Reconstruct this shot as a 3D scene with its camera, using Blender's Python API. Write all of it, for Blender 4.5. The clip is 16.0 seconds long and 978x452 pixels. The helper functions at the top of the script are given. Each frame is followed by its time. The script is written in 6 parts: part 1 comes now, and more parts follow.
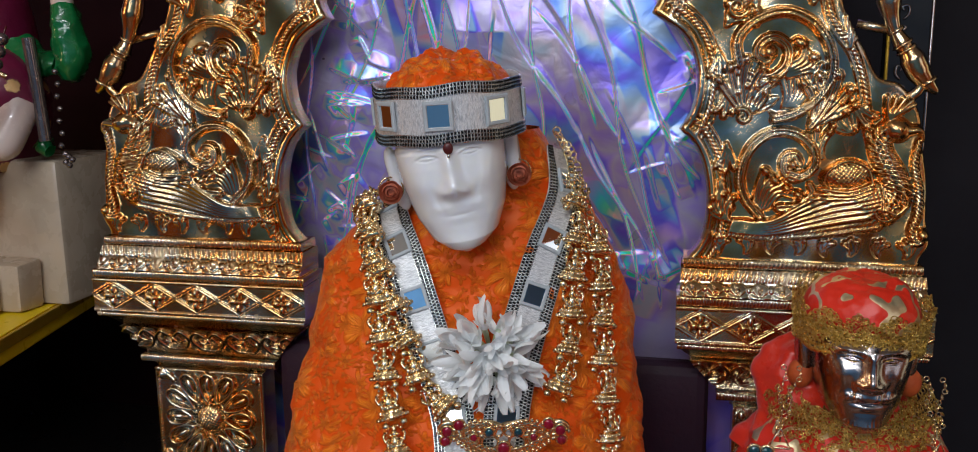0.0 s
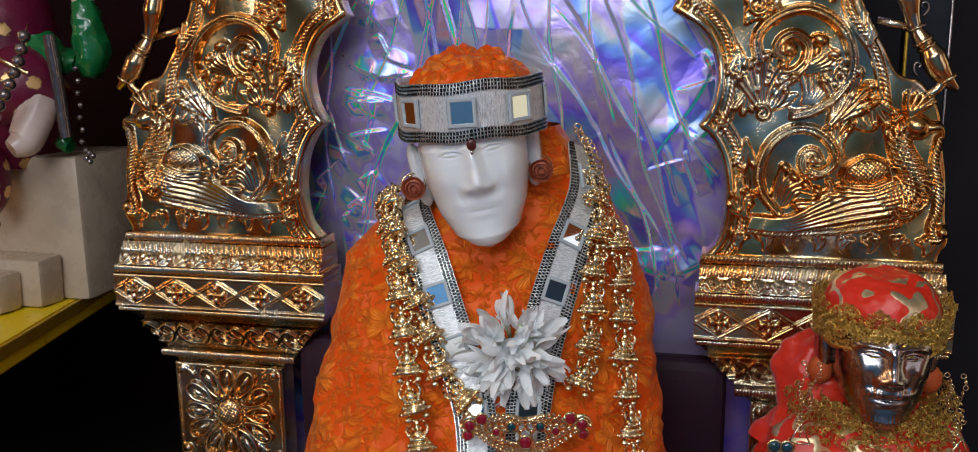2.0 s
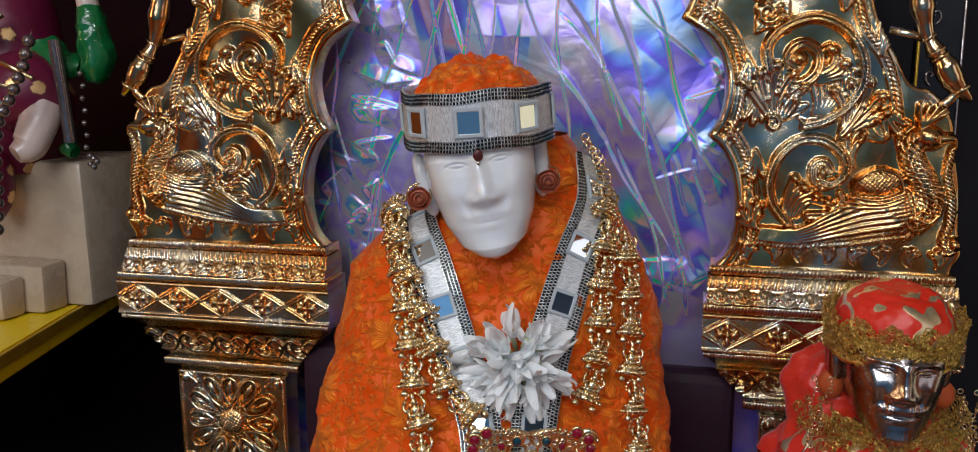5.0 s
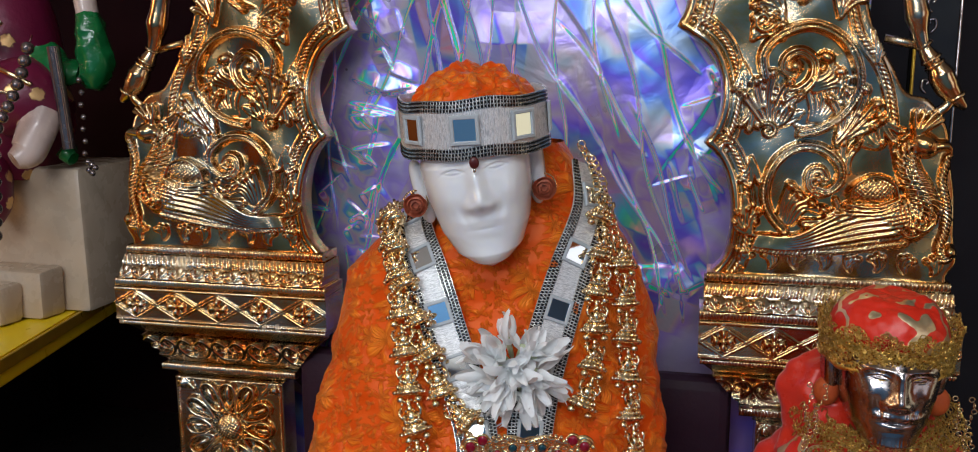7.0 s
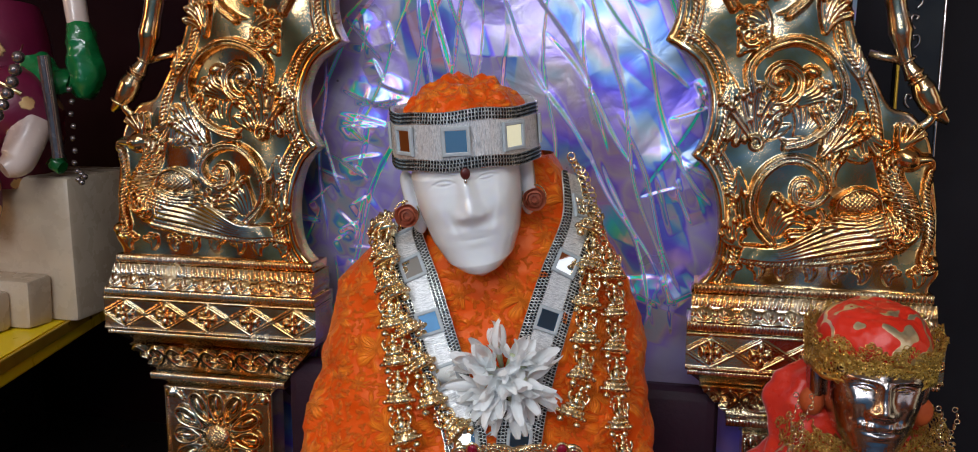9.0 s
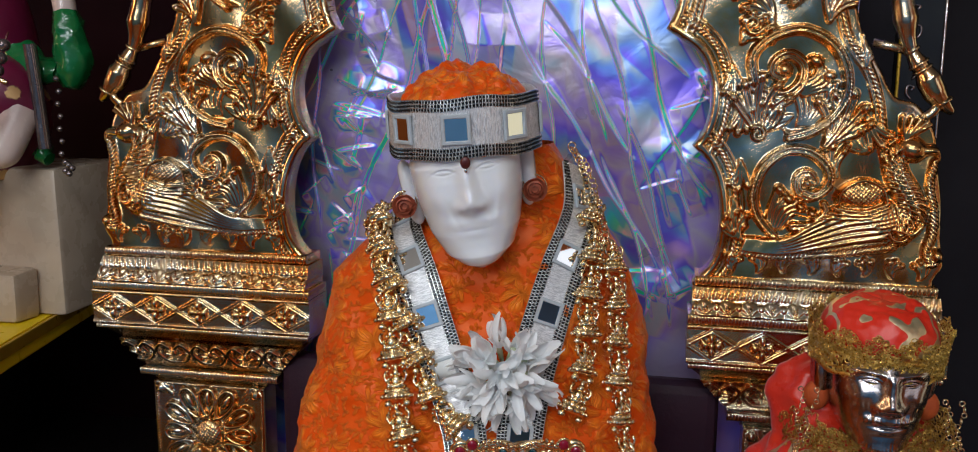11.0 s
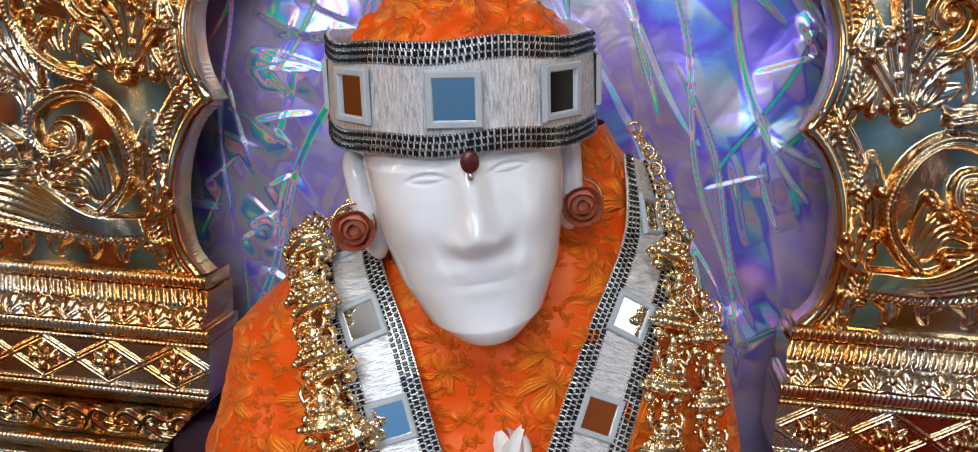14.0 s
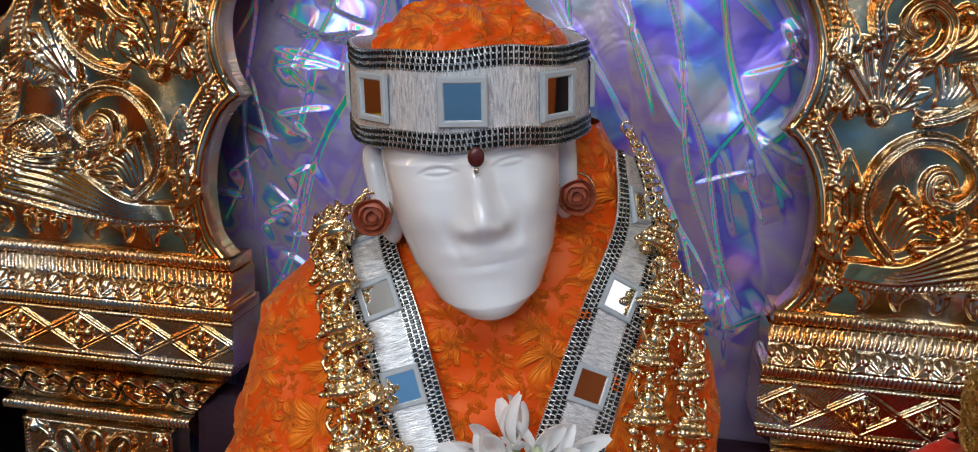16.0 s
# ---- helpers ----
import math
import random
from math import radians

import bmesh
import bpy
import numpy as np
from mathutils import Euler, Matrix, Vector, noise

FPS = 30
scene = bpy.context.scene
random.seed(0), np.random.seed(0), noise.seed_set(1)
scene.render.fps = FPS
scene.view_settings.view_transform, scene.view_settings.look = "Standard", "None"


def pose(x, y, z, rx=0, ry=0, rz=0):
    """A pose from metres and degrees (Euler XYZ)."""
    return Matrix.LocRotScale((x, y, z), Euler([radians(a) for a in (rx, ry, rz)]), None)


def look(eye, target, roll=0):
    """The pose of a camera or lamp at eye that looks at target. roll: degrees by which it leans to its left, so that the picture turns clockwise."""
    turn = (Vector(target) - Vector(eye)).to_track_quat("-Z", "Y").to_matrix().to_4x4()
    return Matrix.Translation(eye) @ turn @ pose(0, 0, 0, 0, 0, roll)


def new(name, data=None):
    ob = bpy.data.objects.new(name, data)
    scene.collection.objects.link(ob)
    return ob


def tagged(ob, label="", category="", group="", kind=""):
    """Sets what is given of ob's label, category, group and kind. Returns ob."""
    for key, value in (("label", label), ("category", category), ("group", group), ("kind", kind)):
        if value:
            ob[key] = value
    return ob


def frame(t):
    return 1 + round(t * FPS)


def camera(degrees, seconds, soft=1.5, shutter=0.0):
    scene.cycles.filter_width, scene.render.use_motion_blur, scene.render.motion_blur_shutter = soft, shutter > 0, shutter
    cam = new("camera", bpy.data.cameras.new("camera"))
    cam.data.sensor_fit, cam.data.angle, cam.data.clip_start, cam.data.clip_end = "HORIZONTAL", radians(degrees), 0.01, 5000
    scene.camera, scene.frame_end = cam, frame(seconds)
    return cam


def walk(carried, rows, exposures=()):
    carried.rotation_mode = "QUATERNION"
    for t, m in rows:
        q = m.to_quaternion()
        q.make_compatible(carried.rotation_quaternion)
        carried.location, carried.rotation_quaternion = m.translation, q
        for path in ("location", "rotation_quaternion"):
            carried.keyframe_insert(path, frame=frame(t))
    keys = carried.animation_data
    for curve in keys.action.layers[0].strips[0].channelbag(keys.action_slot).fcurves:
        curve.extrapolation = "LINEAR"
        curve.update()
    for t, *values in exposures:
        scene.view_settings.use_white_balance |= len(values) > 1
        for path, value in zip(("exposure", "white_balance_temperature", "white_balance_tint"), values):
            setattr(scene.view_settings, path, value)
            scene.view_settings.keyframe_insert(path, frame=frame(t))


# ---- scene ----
cam = camera(57.0, 16.0, soft=1.0)
PATH = [
    (0, (0.16, 0.063, 1.294), (-0.249, 1.986, 0.927), -0.4),
    (0.5, (0.156, 0.06, 1.295), (-0.258, 1.981, 0.924), -0.4),
    (1, (0.154, 0.059, 1.294), (-0.265, 1.979, 0.918), -0.4),
    (1.5, (0.152, 0.058, 1.293), (-0.271, 1.977, 0.919), -0.4),
    (2, (0.152, 0.057, 1.294), (-0.275, 1.975, 0.921), -0.4),
    (2.5, (0.151, 0.054, 1.293), (-0.28, 1.971, 0.919), -0.4),
    (3, (0.149, 0.052, 1.294), (-0.284, 1.969, 0.923), -0.3),
    (3.5, (0.148, 0.056, 1.294), (-0.286, 1.972, 0.922), -0.3),
    (4, (0.147, 0.06, 1.298), (-0.291, 1.975, 0.926), -0.2),
    (6.5, (0.154, 0.068, 1.298), (-0.284, 1.986, 0.942), -0.1),
    (7, (0.152, 0.064, 1.299), (-0.286, 1.983, 0.945), -0.1),
    (7.5, (0.149, 0.063, 1.299), (-0.286, 1.983, 0.95), -0.0),
    (8, (0.151, 0.06, 1.3), (-0.275, 1.984, 0.958), 0.1),
    (8.5, (0.15, 0.057, 1.301), (-0.268, 1.984, 0.967), 0.2),
    (9, (0.151, 0.058, 1.299), (-0.26, 1.988, 0.971), 0.3),
    (11.5, (0.132, 0.079, 1.29), (-0.232, 2.016, 0.948), 0.6),
    (12, (0.103, 0.118, 1.282), (-0.226, 2.059, 0.934), 0.8),
    (12.5, (0.085, 0.181, 1.272), (-0.223, 2.123, 0.906), 0.9),
    (13, (0.07, 0.246, 1.271), (-0.214, 2.189, 0.891), 1.3),
    (13.5, (0.07, 0.286, 1.285), (-0.206, 2.228, 0.891), 1.8),
    (14, (0.068, 0.315, 1.281), (-0.207, 2.25, 0.857), 2.3),
    (14.5, (0.066, 0.314, 1.282), (-0.212, 2.241, 0.826), 2.7),
    (15, (0.074, 0.298, 1.285), (-0.204, 2.225, 0.824), 2.8),
    (15.5, (0.078, 0.28, 1.29), (-0.205, 2.208, 0.838), 2.8),
    (16, (0.075, 0.277, 1.288), (-0.215, 2.206, 0.845), 2.8),
]
walk(cam, [(t, look(eye, target, roll)) for t, eye, target, roll in PATH],
     [(0, -0.45), (4, -0.45), (7.5, -0.35), (9, -0.33), (12.5, -0.52), (13, -0.40), (13.5, -0.12), (14, 0.0), (14.5, 0.02), (15.5, 0.0), (16, -0.34)])

# ---- light ----
world = bpy.data.worlds.new("world")
scene.world = world
world.use_nodes = True
world.node_tree.nodes["Background"].inputs[0].default_value = (0.5, 0.6, 0.8, 1)
world.node_tree.nodes["Background"].inputs[1].default_value = 0.02
scene.view_settings.exposure = 0.0


def area_lamp(name, eye, target, sx, sy, watts, colour):
    data = bpy.data.lights.new(name, "AREA")
    data.shape, data.size, data.size_y, data.energy, data.color = "RECTANGLE", sx, sy, watts, colour
    ob = new(name, data)
    ob.matrix_world = look(eye, target)
    return ob


# two overhead lamps added on assumption; no ceiling fixture is known
area_lamp("overhead_strip_fill", (0.25, -0.75, 2.45), (0.25, -0.70, 0.8), 1.1, 0.12, 22, (0.92, 0.96, 1.0))
area_lamp("overhead_square_fill", (-0.5, -0.2, 2.46), (-0.45, -0.2, 1.0), 0.4, 0.4, 4, (0.95, 0.96, 1.0))
# added soft side lamp; the east wall has no window
area_lamp("side_fill", (2.34, -0.6, 1.55), (0.0, 0.6, 1.15), 1.2, 1.3, 7.5, (0.80, 0.90, 1.0))
# added so that the headband's right mirror reflects a bright cream area
area_lamp("mirror_fill", (2.360, 0.85, 1.10), (0.0, 0.85, 1.10), 0.50, 1.90, 2.4, (1.0, 0.93, 0.68))
# added front lamp to brighten the chest and flower; this wall has no window
area_lamp("front_fill", (-0.34, -1.92, 2.12), (0.0, 0.6, 1.1), 1.5, 0.55, 34, (0.90, 0.95, 1.0))
# added warm lamp for orange reflections in the metal; no wall lamp is known
area_lamp("warm_fill", (-2.62, -0.3, 1.8), (-0.1, 0.7, 1.15), 0.35, 0.45, 10, (1.0, 0.62, 0.30))


# ---- materials ----
def nodes_of(name):
    m = bpy.data.materials.new(name)
    m.use_nodes = True
    t = m.node_tree
    return m, t, t.nodes["Principled BSDF"]


def coords(t, scale=(1, 1, 1)):
    tc = t.nodes.new("ShaderNodeTexCoord")
    mp = t.nodes.new("ShaderNodeMapping")
    mp.inputs["Scale"].default_value = scale
    t.links.new(tc.outputs["Object"], mp.inputs[0])
    return mp.outputs[0]


def noise_tex(t, vec, scale, detail=4.0, rough=0.55, dist=0.0):
    n = t.nodes.new("ShaderNodeTexNoise")
    n.inputs["Scale"].default_value, n.inputs["Detail"].default_value = scale, detail
    n.inputs["Roughness"].default_value, n.inputs["Distortion"].default_value = rough, dist
    t.links.new(vec, n.inputs["Vector"])
    return n.outputs["Fac"]


def ramp(t, fac, stops):
    r = t.nodes.new("ShaderNodeValToRGB")
    e = r.color_ramp.elements
    while len(e) < len(stops):
        e.new(0.5)
    for el, (p, c) in zip(e, stops):
        el.position, el.color = p, (*c, 1) if len(c) == 3 else c
    t.links.new(fac, r.inputs[0])
    return r.outputs[0]


def op(t, kind, a, b=None):
    n = t.nodes.new("ShaderNodeMath")
    n.operation = kind
    for i, v in enumerate((a, b)):
        if v is None:
            continue
        if isinstance(v, (int, float)):
            n.inputs[i].default_value = v
        else:
            t.links.new(v, n.inputs[i])
    return n.outputs[0]


def bump(t, b, height, strength, distance, prior=None):
    n = t.nodes.new("ShaderNodeBump")
    n.inputs["Strength"].default_value, n.inputs["Distance"].default_value = strength, distance
    t.links.new(height, n.inputs["Height"])
    if prior is not None:
        t.links.new(prior, n.inputs["Normal"])
    t.links.new(n.outputs[0], b.inputs["Normal"])
    return n.outputs[0]


def mix(t, fac, a, b):
    n = t.nodes.new("ShaderNodeMix")
    n.data_type = "RGBA"
    if isinstance(fac, (int, float)):
        n.inputs["Factor"].default_value = fac
    else:
        t.links.new(fac, n.inputs["Factor"])
    for sock, v in ((n.inputs[6], a), (n.inputs[7], b)):
        if isinstance(v, tuple):
            sock.default_value = (*v, 1)
        else:
            t.links.new(v, sock)
    return n.outputs[2]


def surface(name, c0, c1, rough=(0.4, 0.6), metal=0.0, scale=40, grain=600, relief=0.3, dist=0.0005, coat=0.0, sheen=0.0, spec=0.5):
    """A worn surface: two tones at one scale, uneven gloss, fine relief at another."""
    m, t, b = nodes_of(name)
    v = coords(t)
    big = noise_tex(t, v, scale, 5)
    fine = noise_tex(t, v, grain, 3)
    t.links.new(mix(t, ramp(t, big, [(0.3, (0, 0, 0)), (0.7, (1, 1, 1))]), c0, c1), b.inputs["Base Color"])
    r = ramp(t, noise_tex(t, v, scale * 3, 4), [(0.3, (rough[0],) * 3), (0.7, (rough[1],) * 3)])
    t.links.new(r, b.inputs["Roughness"])
    b.inputs["Metallic"].default_value = metal
    b.inputs["Coat Weight"].default_value = coat
    b.inputs["Sheen Weight"].default_value = sheen
    b.inputs["Specular IOR Level"].default_value = spec
    bump(t, b, fine, relief, dist)
    return m




def gold_metal():
    """Polished plated sheet: amber gold with paler silvery patches by noise, faintly hammered."""
    m, t, b = nodes_of("polished_gold_metal")
    v = coords(t)
    patch = noise_tex(t, v, 17, 5, 0.62, 0.5)
    col = ramp(t, patch, [(0.28, (0.70, 0.31, 0.085)), (0.44, (0.67, 0.40, 0.16)), (0.57, (0.62, 0.51, 0.35)), (0.66, (0.58, 0.52, 0.43)), (0.78, (0.70, 0.32, 0.09))])
    t.links.new(col, b.inputs["Base Color"])
    b.inputs["Metallic"].default_value = 1.0
    t.links.new(ramp(t, noise_tex(t, v, 38, 5), [(0.30, (0.10,) * 3), (0.55, (0.20,) * 3), (0.75, (0.34,) * 3)]), b.inputs["Roughness"])
    dents = noise_tex(t, v, 120, 4, 0.6)
    fine = noise_tex(t, v, 1300, 3)
    n = bump(t, b, dents, 0.24, 0.0012)
    bump(t, b, fine, 0.22, 0.0002, n)
    return m


GOLD = gold_metal()
JEWEL = surface("gold_plate", (0.90, 0.66, 0.33), (0.84, 0.68, 0.44), (0.14, 0.26), 1.0, 90, 1500, 0.3, 0.0003)
SILVER = surface("darkened_silver", (0.55, 0.50, 0.49), (0.32, 0.27, 0.26), (0.14, 0.30), 1.0, 60, 900, 0.2, 0.0002)
MARBLE_OLD = surface("cream_marble", (0.58, 0.47, 0.36), (0.46, 0.35, 0.25), (0.2, 0.35), 0.0, 14, 300, 0.08, 0.0004, 0.2)
GREEN = surface("green_gloss_paint", (0.006, 0.12, 0.03), (0.006, 0.17, 0.045), (0.15, 0.3), 0.0, 30, 400, 0.2, 0.0008, 0.4)
RED = surface("red_satin", (0.74, 0.040, 0.014), (0.56, 0.02, 0.010), (0.22, 0.36), 0.0, 30, 1200, 0.3, 0.0004, 0.0, 0.2)
BLACK = surface("black_lacquer", (0.006, 0.005, 0.005), (0.010, 0.007, 0.007), (0.25, 0.4), 0.0, 12, 300, 0.05, 0.0005)
MAROON = surface("dark_maroon_wall", (0.014, 0.0025, 0.004), (0.008, 0.0018, 0.003), (0.8, 0.95), 0.0, 6, 200, 0.1, 0.0006, 0.0, 0.0, 0.08)
CHARCOAL = surface("charcoal_wall", (0.012, 0.010, 0.013), (0.018, 0.015, 0.019), (0.7, 0.9), 0.0, 4, 200, 0.1, 0.0006, 0.0, 0.0, 0.2)
YELLOW = surface("yellow_gloss_cloth", (0.92, 0.66, 0.015), (0.86, 0.58, 0.01), (0.25, 0.4), 0.0, 12, 300, 0.15, 0.0006)
BRASS = surface("brass_strip", (0.62, 0.38, 0.03), (0.48, 0.27, 0.02), (0.25, 0.4), 0.45, 20, 300, 0.2, 0.0006)
BLUE_WALL = surface("sky_blue_wall_paint", (0.17, 0.46, 0.88), (0.15, 0.43, 0.85), (0.5, 0.6), 0.0, 3, 120, 0.1, 0.001)
CREAM_PAINT = surface("cream_reflector_paint", (0.86, 0.78, 0.50), (0.82, 0.73, 0.45), (0.4, 0.5), 0.0, 4, 150, 0.1, 0.001)
CREAM_WALL = surface("deep_orange_wall_paint", (0.62, 0.15, 0.02), (0.52, 0.12, 0.015), (0.5, 0.6), 0.0, 3, 120, 0.1, 0.001)
WHITE = surface("white_ceiling_paint", (0.52, 0.50, 0.46), (0.46, 0.44, 0.40), (0.6, 0.7), 0.0, 3, 120, 0.1, 0.001)
TILE = surface("brown_floor_tile", (0.26, 0.11, 0.05), (0.20, 0.08, 0.035), (0.2, 0.35), 0.0, 5, 120, 0.1, 0.001)
CLAY = surface("terracotta_red_clay", (0.56, 0.155, 0.08), (0.46, 0.12, 0.06), (0.45, 0.6), 0.0, 120, 900, 0.3, 0.0003)
PETAL = surface("white_petal", (0.96, 0.97, 0.97), (0.92, 0.94, 0.95), (0.5, 0.65), 0.0, 120, 700, 0.25, 0.0003)
GREY_PLASTIC = surface("pale_grey_plastic", (0.46, 0.50, 0.53), (0.40, 0.44, 0.47), (0.3, 0.45), 0.0, 120, 900, 0.1, 0.0002)
BEADS_DARK = surface("black_beads", (0.006, 0.006, 0.006), (0.014, 0.013, 0.012), (0.15, 0.3), 0.0, 900, 2000, 0.1, 0.0002)
BEADS_LIGHT = surface("silver_beads", (0.75, 0.74, 0.68), (0.55, 0.55, 0.5), (0.1, 0.25), 0.9, 900, 2000, 0.1, 0.0002)
BEADS_GREY = surface("grey_pearl_beads", (0.16, 0.12, 0.12), (0.26, 0.21, 0.20), (0.14, 0.22), 0.7, 200, 900, 0.05, 0.0002, 0.5)
MARK = surface("dark_maroon_mark", (0.10, 0.014, 0.012), (0.07, 0.01, 0.01), (0.3, 0.4), 0.0, 200, 900, 0.1, 0.0002)
RUBY = surface("ruby_stone", (0.30, 0.004, 0.03), (0.22, 0.003, 0.02), (0.05, 0.1), 0.0, 90, 900, 0.02, 0.0002, 1.0)
EMERALD = surface("dark_teal_stone", (0.003, 0.05, 0.07), (0.003, 0.035, 0.05), (0.05, 0.1), 0.0, 90, 900, 0.02, 0.0002, 1.0)
ORANGE_PASTE = surface("orange_paste", (0.55, 0.10, 0.015), (0.42, 0.06, 0.01), (0.6, 0.8), 0.0, 90, 900, 0.5, 0.0006)
SKIN_MARBLE = surface("painted_pale_marble", (0.72, 0.58, 0.52), (0.66, 0.50, 0.45), (0.2, 0.3), 0.0, 30, 300, 0.05, 0.0003, 0.3)

_p = PETAL.node_tree
_tr, _mx = _p.nodes.new("ShaderNodeBsdfTranslucent"), _p.nodes.new("ShaderNodeMixShader")
_tr.inputs[0].default_value = (0.96, 0.98, 0.98, 1)
_mx.inputs[0].default_value = 0.22
_p.links.new(_p.nodes["Principled BSDF"].outputs[0], _mx.inputs[1])
_p.links.new(_tr.outputs[0], _mx.inputs[2])
_p.links.new(_mx.outputs[0], _p.nodes["Material Output"].inputs[0])

MIRROR, _t, _b = nodes_of("mirror_glass")
_b.inputs["Base Color"].default_value = (0.88, 0.9, 0.9, 1)
_b.inputs["Metallic"].default_value, _b.inputs["Roughness"].default_value = 1.0, 0.02


def marble_white():
    m, t, b = nodes_of("white_marble")
    v = coords(t)
    cloud = noise_tex(t, v, 22, 5, 0.6, 0.6)
    c = ramp(t, cloud, [(0.25, (0.72, 0.75, 0.80)), (0.42, (0.78, 0.80, 0.84)), (0.66, (0.83, 0.84, 0.86)), (0.76, (0.76, 0.76, 0.76)), (0.84, (0.66, 0.60, 0.52))])
    t.links.new(c, b.inputs["Base Color"])
    b.inputs["Roughness"].default_value = 0.22
    b.inputs["Subsurface Weight"].default_value = 0.45
    b.inputs["Subsurface Radius"].default_value = (0.006, 0.006, 0.007)
    b.inputs["Subsurface Scale"].default_value = 1.0
    b.inputs["Coat Weight"].default_value = 0.6
    b.inputs["Coat Roughness"].default_value = 0.10
    bump(t, b, noise_tex(t, v, 160, 3), 0.06, 0.0006)
    return m


WHITE_MARBLE = marble_white()


def brocade():
    """Orange satin with raised embroidered flowers, and a fine weave."""
    m, t, b = nodes_of("orange_embroidered_satin")
    v = coords(t)
    sp = t.nodes.new("ShaderNodeSeparateXYZ")
    t.links.new(v, sp.inputs[0])
    flat = t.nodes.new("ShaderNodeCombineXYZ")
    t.links.new(sp.outputs["X"], flat.inputs[0])
    t.links.new(op(t, "ADD", sp.outputs["Z"], op(t, "MULTIPLY", sp.outputs["Y"], 0.6)), flat.inputs[1])
    nz = t.nodes.new("ShaderNodeTexNoise")
    nz.inputs["Scale"].default_value = 40
    t.links.new(v, nz.inputs["Vector"])
    warp = t.nodes.new("ShaderNodeVectorMath")
    warp.operation = "MULTIPLY_ADD"
    t.links.new(nz.outputs["Color"], warp.inputs[0])
    warp.inputs[1].default_value = (0.020, 0.020, 0.0)
    t.links.new(flat.outputs[0], warp.inputs[2])

    def motif(scale, petals, inner, reach):
        vo = t.nodes.new("ShaderNodeTexVoronoi")
        vo.voronoi_dimensions = "2D"
        vo.inputs["Scale"].default_value, vo.inputs["Randomness"].default_value = scale, 0.75
        t.links.new(warp.outputs[0], vo.inputs["Vector"])
        loc = t.nodes.new("ShaderNodeVectorMath")
        loc.operation = "SUBTRACT"
        t.links.new(warp.outputs[0], loc.inputs[0])
        t.links.new(vo.outputs["Position"], loc.inputs[1])
        sep = t.nodes.new("ShaderNodeSeparateXYZ")
        t.links.new(loc.outputs[0], sep.inputs[0])
        turn = op(t, "MULTIPLY", vo.outputs["Color"], 6.0)
        ang = op(t, "ADD", op(t, "ARCTAN2", sep.outputs["Y"], sep.outputs["X"]), turn)
        pet = op(t, "ABSOLUTE", op(t, "SINE", op(t, "MULTIPLY", ang, petals / 2)))
        edge = op(t, "SUBTRACT", op(t, "ADD", op(t, "MULTIPLY", pet, reach), inner), vo.outputs["Distance"])
        fill = ramp(t, edge, [(0.0, (0, 0, 0)), (0.13, (0.9, 0.9, 0.9)), (0.20, (1, 1, 1)), (0.30, (0.6, 0.6, 0.6)), (0.45, (0.85, 0.85, 0.85))])
        stitch = op(t, "SINE", op(t, "ADD", op(t, "MULTIPLY", ang, 34.0), op(t, "MULTIPLY", vo.outputs["Distance"], 22.0)))
        return op(t, "ADD", fill, op(t, "MULTIPLY", op(t, "MULTIPLY", stitch, 0.16), fill))

    a = motif(33, 5.0, 0.16, 0.34)
    c = motif(58, 7.0, 0.10, 0.42)
    d = motif(120, 3.0, 0.08, 0.40)
    # sprays of stitched leaves with plain satin between them
    where = ramp(t, noise_tex(t, v, 30, 2), [(0.40, (0, 0, 0)), (0.50, (1, 1, 1))])
    other = ramp(t, noise_tex(t, v, 38, 2, 0.5, 0.3), [(0.44, (0, 0, 0)), (0.52, (1, 1, 1))])
    h = op(t, "MAXIMUM", op(t, "MULTIPLY", a, where), op(t, "MAXIMUM", op(t, "MULTIPLY", op(t, "MULTIPLY", c, other), 0.8), op(t, "MULTIPLY", d, 0.5)))
    weave = noise_tex(t, v, 1400, 2)
    ground = mix(t, noise_tex(t, v, 25, 4), (0.86, 0.098, 0.004), (0.70, 0.058, 0.002))
    col = mix(t, op(t, "MINIMUM", op(t, "MULTIPLY", h, 0.85), 1.0), ground, (0.98, 0.260, 0.020))
    t.links.new(col, b.inputs["Base Color"])
    t.links.new(ramp(t, h, [(0.0, (0.38,) * 3), (0.6, (0.30,) * 3)]), b.inputs["Roughness"])
    b.inputs["Specular IOR Level"].default_value = 0.6
    b.inputs["Specular Tint"].default_value = (1.0, 0.62, 0.3, 1)
    b.inputs["Sheen Weight"].default_value = 0.15
    b.inputs["Sheen Tint"].default_value = (1.0, 0.5, 0.2, 1)
    bump(t, b, op(t, "ADD", h, op(t, "MULTIPLY", weave, 0.10)), 0.8, 0.0019)
    return m


BROCADE = brocade()


